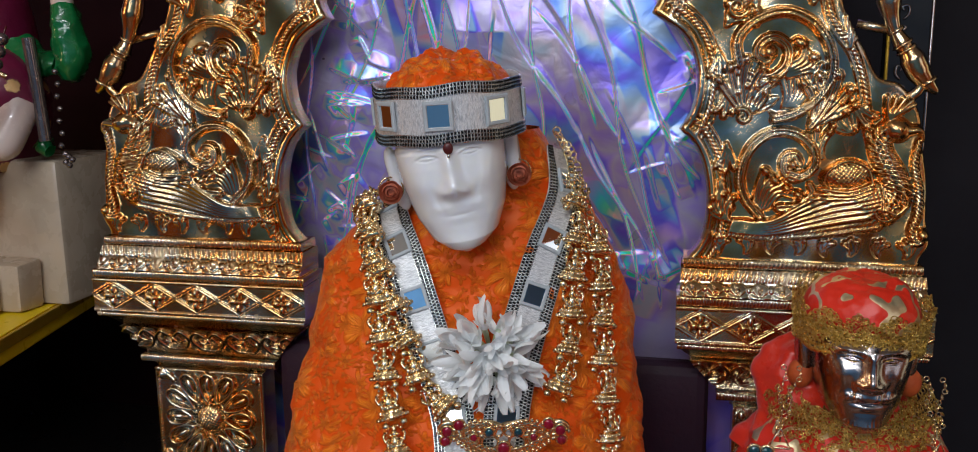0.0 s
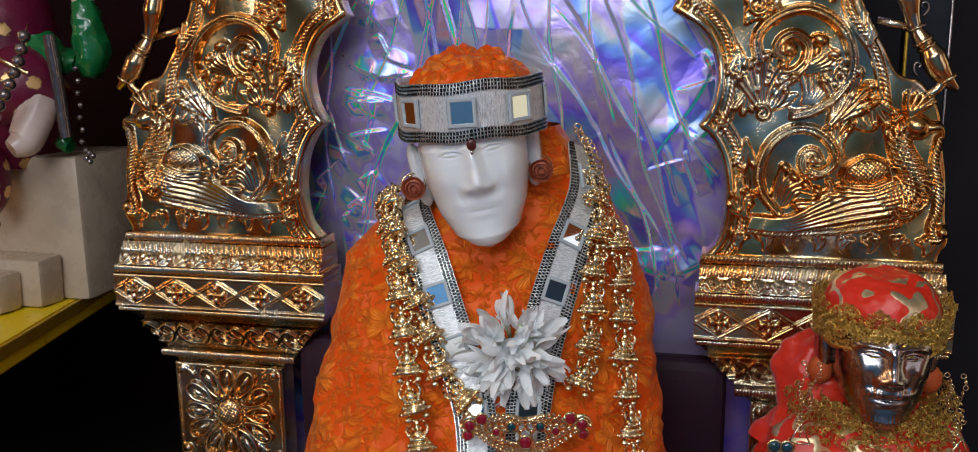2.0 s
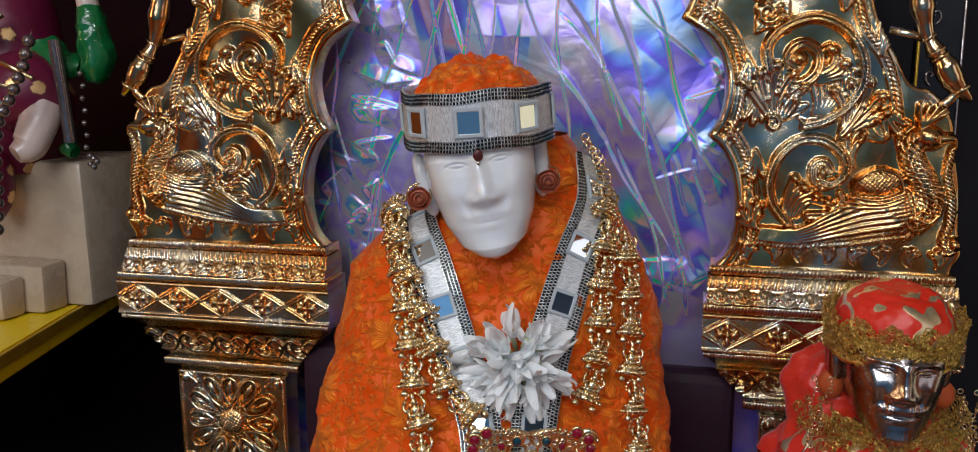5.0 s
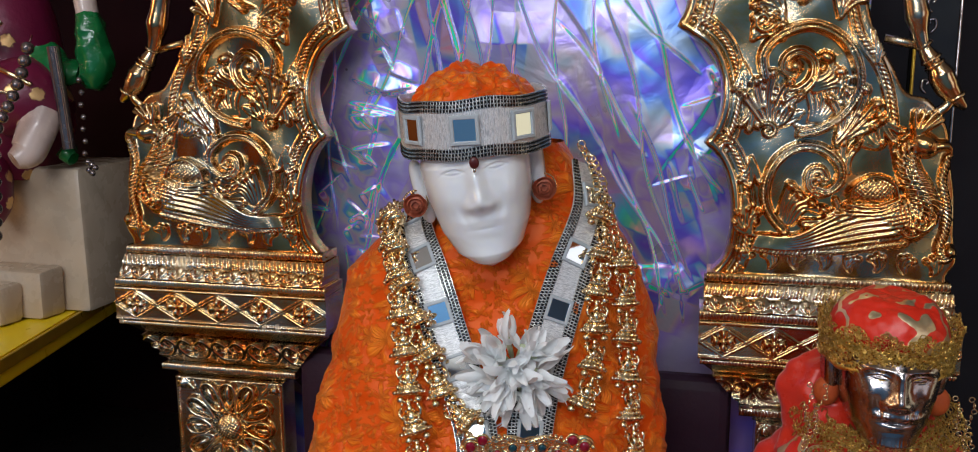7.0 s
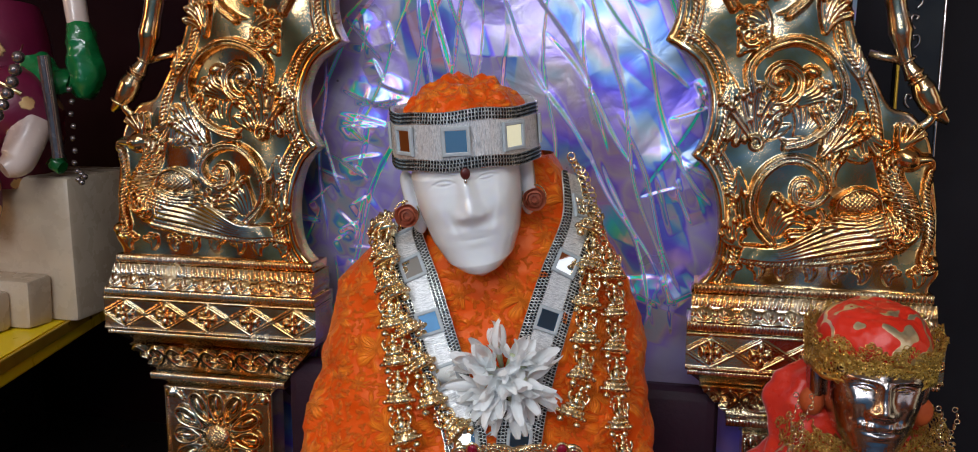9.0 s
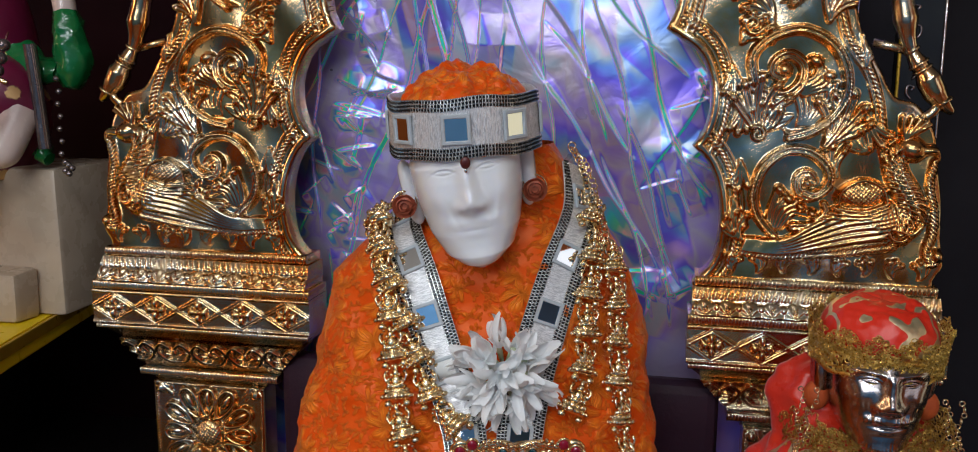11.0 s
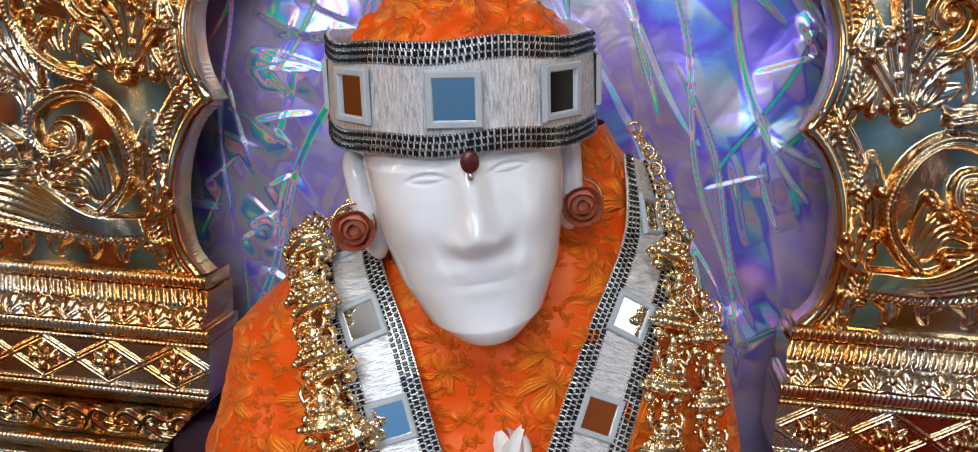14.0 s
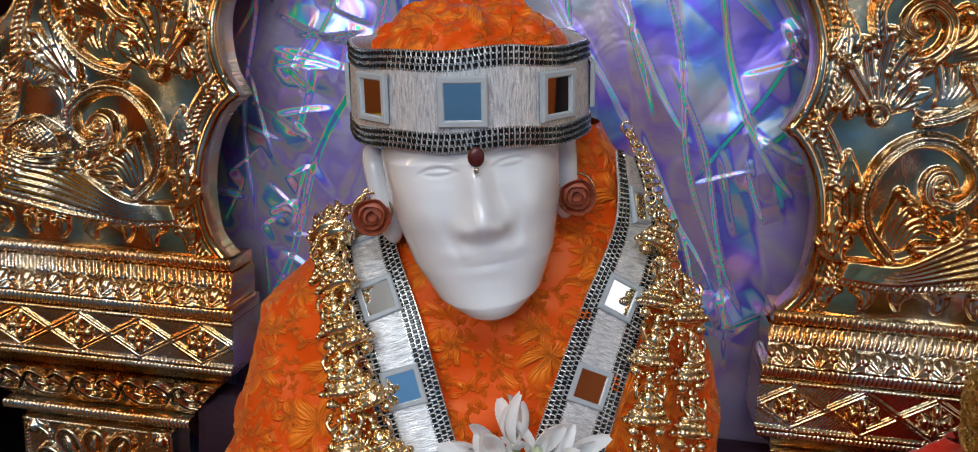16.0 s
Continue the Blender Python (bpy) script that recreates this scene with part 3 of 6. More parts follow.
def carve_wing(r, inside):
    """Scrolls, fronds and a peacock between two bead borders."""
    for edge in (INNER, INNER2, INNER3):
        q = offset_path(edge, 0.0145)
        r.stroke(q, 0.0030, 0.0030, 0.0042, rope=0.0036, curve=False)
        r.stroke(offset_path(edge, 0.0195), 0.0013, 0.0013, 0.0022, curve=False)
        r.stroke(offset_path(edge, 0.0045), 0.0042, 0.0042, 0.0040, curve=False)
    ob = [(-0.262, 1.41), (-0.270, 1.36), (-0.279, 1.322), (-0.297, 1.298), (-0.306, 1.275), (-0.311, 1.249), (-0.318, 1.225)]
    r.stroke(ob, 0.0032, 0.0030, 0.0042, rope=0.0038)
    r.stroke(offset_path(ob, 0.0048), 0.0014, 0.0014, 0.0024, curve=False)
    # the motifs are laid out in the narrower wing's widths
    wide = r.x
    r.x = -0.162 + (wide + 0.162) * NARROW
    upper = [(-0.203, 1.287), (-0.200, 1.304), (-0.206, 1.316), (-0.220, 1.325), (-0.238, 1.328), (-0.257, 1.319), (-0.269, 1.301), (-0.272, 1.280), (-0.263, 1.262), (-0.247, 1.250), (-0.231, 1.245)]
    lower = [(-0.224, 1.168), (-0.211, 1.184), (-0.207, 1.203), (-0.214, 1.224), (-0.230, 1.236), (-0.248, 1.235), (-0.261, 1.224), (-0.263, 1.211), (-0.254, 1.201), (-0.244, 1.203)]
    third = [(-0.186, 1.352), (-0.178, 1.372), (-0.186, 1.396), (-0.208, 1.406), (-0.232, 1.398), (-0.244, 1.380), (-0.242, 1.360), (-0.228, 1.346)]
    for path, rim in ((upper, 0.012), (lower, 0.011), (third, 0.012)):
        r.bowl(path, 0.0085, 0.0062, rim)
        r.stroke(offset_path(path, -0.0012), 0.0017, 0.0017, 0.0105, rope=0.0026, curve=False)
        r.stroke(offset_path(path, 0.0024), 0.0016, 0.0014, 0.0098, curve=False)
    # curled leaves inside the upper scroll
    r.stroke([(-0.204, 1.283), (-0.214, 1.278), (-0.228, 1.278), (-0.238, 1.287), (-0.239, 1.300), (-0.229, 1.308), (-0.219, 1.304), (-0.217, 1.295), (-0.224, 1.291)], 0.0050, 0.0040, 0.0068, groove=0.45)
    r.dome(-0.2255, 1.2965, 0.0058, 0.0058, 0.0080)
    for k in range(4):
        r.stroke([(-0.240, 1.286 - 0.002 * k), (-0.249 - 0.002 * k, 1.292 - 0.003 * k), (-0.251 - 0.0025 * k, 1.303 - 0.007 * k)], 0.0042, 0.0030, 0.0062 - 0.0005 * k, groove=0.3)
    r.dome(-0.2475, 1.3035, 0.0068, 0.0052, 0.0078, 30)
    r.dome(-0.2575, 1.2925, 0.0056, 0.0046, 0.0070, 10)
    for k in range(7):
        f = k / 6
        r.stroke([(-0.264 + 0.030 * f, 1.287 - 0.006 * f), (-0.260 + 0.022 * f, 1.270 - 0.004 * f), (-0.247 + 0.010 * f, 1.2545)], 0.0026, 0.0013, 0.0040 - 0.002 * f)
    # curled leaves inside the lower scroll
    r.stroke([(-0.254, 1.202), (-0.247, 1.200), (-0.240, 1.206), (-0.241, 1.216), (-0.248, 1.218), (-0.252, 1.212)], 0.0044, 0.0036, 0.0090, groove=0.4)
    r.dome(-0.2465, 1.2105, 0.0042, 0.0042, 0.0095)
    for k in range(5):
        r.stroke([(-0.220 - 0.002 * k, 1.176), (-0.222 - 0.004 * k, 1.192 - 0.001 * k), (-0.226 - 0.0065 * k, 1.206 - 0.0052 * k)], 0.0036, 0.0030, 0.0066 - 0.0006 * k, groove=0.3)
    for x, z in ((-0.227, 1.205), (-0.234, 1.198), (-0.243, 1.192), (-0.252, 1.187)):
        r.dome(x, z, 0.0050, 0.0038, 0.0085, 40)
    r.stroke([(-0.238, 1.176), (-0.252, 1.178), (-0.262, 1.188), (-0.260, 1.195)], 0.0040, 0.0026, 0.0070, groove=0.35)
    # acanthus sprays between the scrolls
    r.plume(-0.210, 1.246, 78, 0.046, 28, 5, 12, 0.0040, 0.0090)
    r.plume(-0.212, 1.250, 120, 0.024, -70, 4, 16, 0.0034, 0.0075)
    r.volute(-0.2075, 1.2475, 0.0065, 0.0016, 60, 1.1, 0.0026, 0.0018, 0.0092)
    r.plume(-0.258, 1.240, 128, 0.044, -34, 5, 13, 0.0040, 0.0085)
    r.plume(-0.266, 1.246, 165, 0.020, -70, 3, 18, 0.0032, 0.0070)
    r.plume(-0.193, 1.318, 120, 0.026, 60, 4, 18, 0.0034, 0.0080)
    r.volute(-0.200, 1.331, 0.0085, 0.002, 200, 1.2, 0.0030, 0.0020, 0.0085)
    r.plume(-0.214, 1.333, 60, 0.026, -60, 4, 18, 0.0034, 0.0075)
    r.plume(-0.255, 1.334, 100, 0.030, 40, 4, 16, 0.0036, 0.0080)
    r.plume(-0.194, 1.268, 262, 0.020, 30, 3, 16, 0.0028, 0.0060)
    r.plume(-0.196, 1.226, 262, 0.022, 26, 3, 16, 0.0026, 0.0050)
    r.plume(-0.206, 1.380, 200, 0.024, 60, 4, 20, 0.0036, 0.0062)
    r.dome(-0.212, 1.376, 0.0065, 0.0065, 0.0075)
    r.plume(-0.283, 1.300, 100, 0.026, 20, 3, 16, 0.0028, 0.0056)
    r.plume(-0.287, 1.262, 250, 0.026, -30, 3, 16, 0.0030, 0.0060)
    r.plume(-0.268, 1.216, 60, 0.024, 50, 3, 18, 0.0030, 0.0062)
    r.plume(-0.192, 1.196, 255, 0.026, 30, 3, 16, 0.0026, 0.0055)
    r.plume(-0.200, 1.165, 40, 0.024, 70, 4, 18, 0.0028, 0.0060)
    r.plume(-0.186, 1.300, 258, 0.024, 20, 3, 16, 0.0026, 0.0055)
    r.plume(-0.232, 1.262, 330, 0.022, 60, 3, 18, 0.0028, 0.0030)
    r.plume(-0.290, 1.236, 20, 0.018, 60, 3, 20, 0.0026, 0.0055)
    # low ferns along the foot
    for k in range(8):
        f = k / 7
        r.plume(-0.334 + 0.140 * f, 1.139, 70 if k % 2 else 118, 0.014, 80 if k % 2 else -80, 3, 18, 0.0022, 0.0046)
    # peacock: tail, body, wing, scaled neck, head and crest
    for k in range(8):
        f = k / 7
        r.stroke([(-0.312 + 0.026 * f, 1.163 + 0.028 * f), (-0.286 + 0.012 * f, 1.158 + 0.030 * f), (-0.258 + 0.006 * f, 1.154 + 0.023 * f), (-0.230, 1.151 + 0.014 * f), (-0.199 - 0.004 * f, 1.153 + 0.012 * f)],
                 0.0040, 0.0016, 0.0082, rope=0.0030 if k < 2 else 0)
    r.dome(-0.306, 1.181, 0.021, 0.018, 0.0090, 30, 0.0044)
    r.dome(-0.287, 1.203, 0.0200, 0.0118, 0.0125, -8, 0.0034)
    r.stroke([(-0.270, 1.196), (-0.273, 1.207), (-0.287, 1.2145), (-0.301, 1.209), (-0.305, 1.198)], 0.0018, 0.0018, 0.0105)
    for k in range(4):
        r.stroke([(-0.306, 1.197 - 0.003 * k), (-0.288, 1.1905 - 0.003 * k), (-0.268 + 0.004 * k, 1.192 - 0.004 * k)], 0.0017, 0.0015, 0.0104 - 0.0008 * k)
    neck = smooth_path([(-0.316, 1.176), (-0.325, 1.186), (-0.322, 1.200), (-0.313, 1.216), (-0.309, 1.230), (-0.314, 1.238)], 8)
    r.stroke(neck, 0.0125, 0.0085, 0.0110, rope=0.0044, curve=False)
    for d in (-0.0035, 0.0035):
        r.stroke(neck + np.array((d, 0.0)), 0.0022, 0.0018, 0.0118, rope=0.0030, curve=False)
    r.stroke([(-0.316, 1.177), (-0.324, 1.174), (-0.331, 1.180)], 0.0030, 0.0030, 0.0115)
    r.dome(-0.3195, 1.2385, 0.0120, 0.0100, 0.0135, 15)
    r.dome(-0.3225, 1.2395, 0.0026, 0.0026, 0.0158)
    r.stroke([(-0.328, 1.238), (-0.337, 1.238), (-0.340, 1.231)], 0.0048, 0.0022, 0.0105)
    for k in range(5):
        r.stroke([(-0.314, 1.246), (-0.312 - 0.004 * k, 1.255), (-0.312 - 0.0062 * k, 1.263 - 0.0008 * k)], 0.0024, 0.0022, 0.0085)
    # ribbon that hangs from the beak
    r.stroke([(-0.337, 1.229), (-0.335, 1.212), (-0.340, 1.192), (-0.3405, 1.174), (-0.337, 1.160), (-0.342, 1.152), (-0.347, 1.157)], 0.0036, 0.0040, 0.0072, rope=0.0032)
    r.dome(-0.3445, 1.1575, 0.0055, 0.0055, 0.0090)
    r.x = wide
    # matt ground with a fine punch, and a slight swell
    ground = np.sin(r.x * 3900 + 1.3 * np.sin(r.z * 1400)) * np.sin(r.z * 3700 + 1.1 * np.sin(r.x * 1300))
    r.h = r.h + 0.00016 * ground * (np.abs(r.h) < 0.002)
    r.h = r.h + 0.0020 * np.sin(r.x * 95) * np.sin(r.z * 75 + 1)
    return r


def carve_gadroon(r):
    """Slanted flutes over a row of veined scallops."""
    z0, z1 = r.z.min(), r.z.max()
    f = (r.z - z0) / (z1 - z0)
    u = np.abs(np.sin(np.pi * (r.x + 0.006 * f) / 0.0052))
    r.h = np.where(f > 0.55, 0.0022 * u * np.sqrt(np.clip(1 - ((f - 0.78) / 0.24) ** 2, 0, 1)), 0)
    c = ((r.x / 0.0185) % 1 - 0.5) * 0.0185
    w = (f - 0.05) * 0.0195
    d = np.hypot(c, w)
    fan = 0.62 + 0.38 * np.abs(np.cos(4.5 * np.arctan2(c, w + 0.001)))
    r.h = np.maximum(r.h, 0.0036 * fan * np.clip(1 - (d / 0.0098) ** 2, 0, 1) ** 0.35 * (f < 0.56))
    d2 = np.hypot(np.abs(c) - 0.00925, w - 0.0050)
    r.h = np.maximum(r.h, 0.0034 * np.clip(1 - (d2 / 0.0030) ** 2, 0, 1) ** 0.5)
    d3 = np.hypot(c, w - 0.0040)
    r.h = np.maximum(r.h, 0.0048 * np.clip(1 - (d3 / 0.0022) ** 2, 0, 1) ** 0.5)
    return r


def carve_rope(pitch, h):
    def go(r):
        f = (r.z - r.z.min()) / (r.z.max() - r.z.min())
        r.h = h * np.sqrt(np.clip(1 - (2 * f - 1) ** 2, 0, 1)) * (0.5 + 0.5 * np.abs(np.sin(np.pi * (r.x + 0.5 * pitch * f) / pitch)))
        return r
    return go


def carve_diamonds(r):
    x0, x1, z0, z1 = r.x.min(), r.x.max(), r.z.min(), r.z.max()
    zc, hh, n = (z0 + z1) / 2, (z1 - z0) / 2, 5
    p = (x1 - x0) / n
    for k in range(n):
        cx = x0 + p * (k + 0.5)
        for s in (1, -1):
            for o in (-0.0012, 0.0012):
                r.stroke([(cx - p / 2, zc - s * (hh - 0.003) * 0.0 + o), (cx, zc + s * (hh - 0.004) + o)], 0.0011, 0.0011, 0.0016, curve=False)
                r.stroke([(cx + p / 2, zc + o), (cx, zc + s * (hh - 0.004) + o)], 0.0011, 0.0011, 0.0016, curve=False)
        for a in (0, 90, 180, 270):
            r.dome(cx + 0.0058 * math.cos(radians(a)), zc + 0.0056 * math.sin(radians(a)), 0.0046, 0.0034, 0.0042, a)
        for a in (35, 145, 215, 325):
            r.dome(cx + 0.0082 * math.cos(radians(a)), zc + 0.0040 * math.sin(radians(a)), 0.0036, 0.0018, 0.0028, a)
        r.dome(cx, zc, 0.0030, 0.0030, 0.0052)
    for z in (z0 + 0.0016, z1 - 0.0016):
        r.stroke([(x0, z), (x1, z)], 0.0015, 0.0015, 0.0020, rope=0.0026, curve=False)
    r.h = r.h + 0.0002 * np.sin(r.x * 2600) * np.sin(r.z * 2500) * (r.h < 0.001)
    return r


def carve_hearts(r):
    x0, x1, z0, z1 = r.x.min(), r.x.max(), r.z.min(), r.z.max()
    n = 5
    p = (x1 - x0) / n
    for k in range(n):
        cx, zc = x0 + p * (k + 0.5), z0 + 0.62 * (z1 - z0)
        for s in (1, -1):
            r.stroke([(cx, zc - 0.012), (cx + s * 0.010, zc - 0.010), (cx + s * 0.0165, zc), (cx + s * 0.010, zc + 0.008), (cx + s * 0.003, zc + 0.004)],
                     0.0026, 0.0022, 0.0044, groove=0.2)
            r.stroke([(cx + s * 0.004, zc - 0.004), (cx + s * 0.009, zc - 0.002), (cx + s * 0.006, zc + 0.003)], 0.0020, 0.0014, 0.0034)
            r.frond(cx + s * 0.017, zc - 0.014, 90 - s * 20, 0.012, -s * 40, 0.0016, 0.0030, 3, 0)
        r.dome(cx, zc - 0.002, 0.003, 0.005, 0.0040)
    return r


def carve_flower(r):
    """A tall post face: one large rosette in a roped square."""
    x0, x1, z1 = r.x.min(), r.x.max(), r.z.max()
    cx = (x0 + x1) / 2
    for row in range(2):
        cz = z1 - 0.0475 - 0.100 * row
        for k in range(12):
            a = radians(30 * k)
            reach, la, lb = (0.0335, 0.0150, 0.0072) if k % 3 else (0.0310, 0.0130, 0.0075)
            loop = [(cx + (reach + la * math.cos(u)) * math.cos(a) - lb * math.sin(u) * (1 + 0.35 * math.cos(u)) * math.sin(a),
                     cz + (reach + la * math.cos(u)) * math.sin(a) + lb * math.sin(u) * (1 + 0.35 * math.cos(u)) * math.cos(a)) for u in np.linspace(0, 2 * math.pi, 22)]
            r.stroke(loop, 0.0021, 0.0021, 0.0058, curve=False)
            r.dome(cx + (reach + 0.003) * math.cos(a), cz + (reach + 0.003) * math.sin(a), 0.0085, 0.0036, 0.0056, math.degrees(a))
        for sx in (1, -1):
            for sz in (1, -1):
                r.dome(cx + sx * 0.0475, cz + sz * 0.0405, 0.0050, 0.0050, 0.0050)
                r.frond(cx + sx * 0.036, cz + sz * 0.036, 45 if sx * sz > 0 else 135, 0.012, 30, 0.0024, 0.004, 3, 0)
        r.dome(cx, cz, 0.0140, 0.0140, 0.0095, 15, 0.0036)
        r.stroke([(cx + 0.0155 * math.cos(i * 0.3), cz + 0.0155 * math.sin(i * 0.3)) for i in range(22)], 0.0014, 0.0014, 0.0040, rope=0.0024, curve=False)
        for z in (cz + 0.046, cz - 0.050):
            r.stroke([(x0, z), (x1, z)], 0.0014, 0.0014, 0.0022, rope=0.0026, curve=False)
    for x in (x0 + 0.0030, x1 - 0.0030):
        r.stroke([(x, r.z.min()), (x, z1)], 0.0014, 0.0014, 0.0022, rope=0.0026, curve=False)
    r.h = r.h + 0.00025 * np.sin(r.x * 2600) * np.sin(r.z * 2500) * (r.h < 0.001)
    return r


throne = empty("throne", "polished gold and silver embossed metal throne back with peacock scrolls", "throne", (0, 0, 0))
BACK = 0.826


def const(v):
    return lambda f: v


def lerp(a, b):
    return lambda f: a + (b - a) * f


WING = list(map(tuple, np.vstack([smooth_path(INNER, 5)[:-1], smooth_path(INNER2, 5)[:-1], smooth_path(INNER3, 5), smooth_path(OUTER, 4)])))
for sg in (1, -1):
    embossed_sheet("side_panel", WING, carve_wing, 0.800, 0.815, 0.00085, sg, GOLD, throne)
    carved_bar("rope_moulding", const(-0.362), const(-0.166), 1.1255, 1.1335, const(0.7955), carve_rope(0.0034, 0.0030), BACK, 420, 10, sg, GOLD, throne)
    carved_bar("leaf_moulding", const(-0.365), const(-0.164), 1.1045, 1.1250, lerp(0.785, 0.795), carve_gadroon, BACK, 360, 40, sg, GOLD, throne)
    carved_bar("fillet", const(-0.370), const(-0.161), 1.0960, 1.1040, const(0.7845), carve_rope(0.0028, 0.0018), BACK, 420, 10, sg, GOLD, throne)
    carved_bar("diamond_frieze", const(-0.372), const(-0.161), 1.0635, 1.0955, const(0.7850), carve_diamonds, BACK, 340, 64, sg, GOLD, throne)
    carved_bar("fillet", const(-0.370), const(-0.163), 1.0585, 1.0630, const(0.7860), carve_rope(0.0028, 0.0014), BACK, 420, 8, sg, GOLD, throne)
    carved_bar("cove", lerp(-0.352, -0.362), lerp(-0.176, -0.166), 1.0485, 1.0580, lerp(0.797, 0.788), lambda r: r, BACK, 60, 10, sg, GOLD, throne)
    carved_bar("capital", lerp(-0.334, -0.352), lerp(-0.200, -0.174), 1.0195, 1.0480, lerp(0.806, 0.790), carve_hearts, BACK, 300, 56, sg, GOLD, throne)
    carved_bar("fillet", const(-0.336), const(-0.199), 1.0120, 1.0190, const(0.7985), carve_rope(0.0028, 0.0020), BACK, 300, 10, sg, GOLD, throne)
    carved_bar("cove", const(-0.324), const(-0.211), 1.0065, 1.0115, lerp(0.806, 0.801), lambda r: r, BACK, 40, 6, sg, GOLD, throne)
    carved_bar("post", const(-0.325), const(-0.214), ALTAR + 0.012, 1.0060, const(0.8020), carve_flower, BACK, 150, 270, sg, GOLD, throne)
    carved_bar("base_block", const(-0.345), const(-0.195), ALTAR, ALTAR + 0.0115, const(0.790), lambda r: r, BACK + 0.01, 20, 4, sg, GOLD, throne)
    # dancing figure that braces the wing
    bm = bmesh.new()
    for pts, rad in (([(-0.364, 1.266), (-0.357, 1.272), (-0.349, 1.281), (-0.343, 1.291), (-0.338, 1.299)], [0.0025, 0.0060, 0.0095, 0.0100, 0.0060]),
                     ([(-0.339, 1.297), (-0.334, 1.303), (-0.329, 1.311), (-0.325, 1.322), (-0.322, 1.334), (-0.318, 1.350), (-0.312, 1.375), (-0.306, 1.40)],
                      [0.0060, 0.0072, 0.0048, 0.0066, 0.0100, 0.0084, 0.0090, 0.007]),
                     ([(-0.346, 1.283), (-0.352, 1.277), (-0.350, 1.268), (-0.343, 1.262)], [0.005, 0.0045, 0.004, 0.0045])):
        p = smooth_path(pts, 5)
        rr = np.interp(np.linspace(0, len(pts) - 1, len(p)), range(len(pts)), rad)
        tube(bm, [(sg * a, 0.805, b) for a, b in p], list(rr), 12)
    for a, b, c in ((-0.338, 1.298, 0.0074), (-0.335, 1.302, 0.0074), (-0.329, 1.312, 0.0056), (-0.356, 1.274, 0.0070)):
        ring(bm, (sg * a, 0.805, b), c, 0.0013, (0.5 * sg, 0, 0.8), 16, 6)
    if sg < 0:
        bmesh.ops.reverse_faces(bm, faces=bm.faces)
    bmesh.ops.recalc_face_normals(bm, faces=bm.faces)
    part("brace_figure", bm, GOLD, throne)
    part("brace_pin", tube(bmesh.new(), [(sg * -0.300, 0.811, 1.318), (sg * -0.326, 0.808, 1.312)], 0.0035, 8), GOLD, throne)
for ob in throne.children:
    for v in ob.data.vertices:
        if v.co.x > 0.162:
            v.co.x = 0.162 + (v.co.x - 0.162) * NARROW


# added panel: gives the foil's lower part the darkness of its reflections
PLUM = surface("dark_plum_panel", (0.020, 0.007, 0.015), (0.034, 0.011, 0.022), (0.5, 0.7), 0.0, 16, 240, 0.3, 0.0016, 0.0, 0.0, 0.25)
bm = box(bmesh.new(), -0.198, 0.190, 0.800, 0.8255, ALTAR, 1.040, 0.010)
bmesh.ops.subdivide_edges(bm, edges=list(bm.edges), cuts=6, use_grid_fill=True)
for v in bm.verts:
    v.co.y -= 0.004 * noise.noise(v.co * 14)
part("dark_panel", bm, PLUM, throne, "added dark plum panel over the foil's lower part")


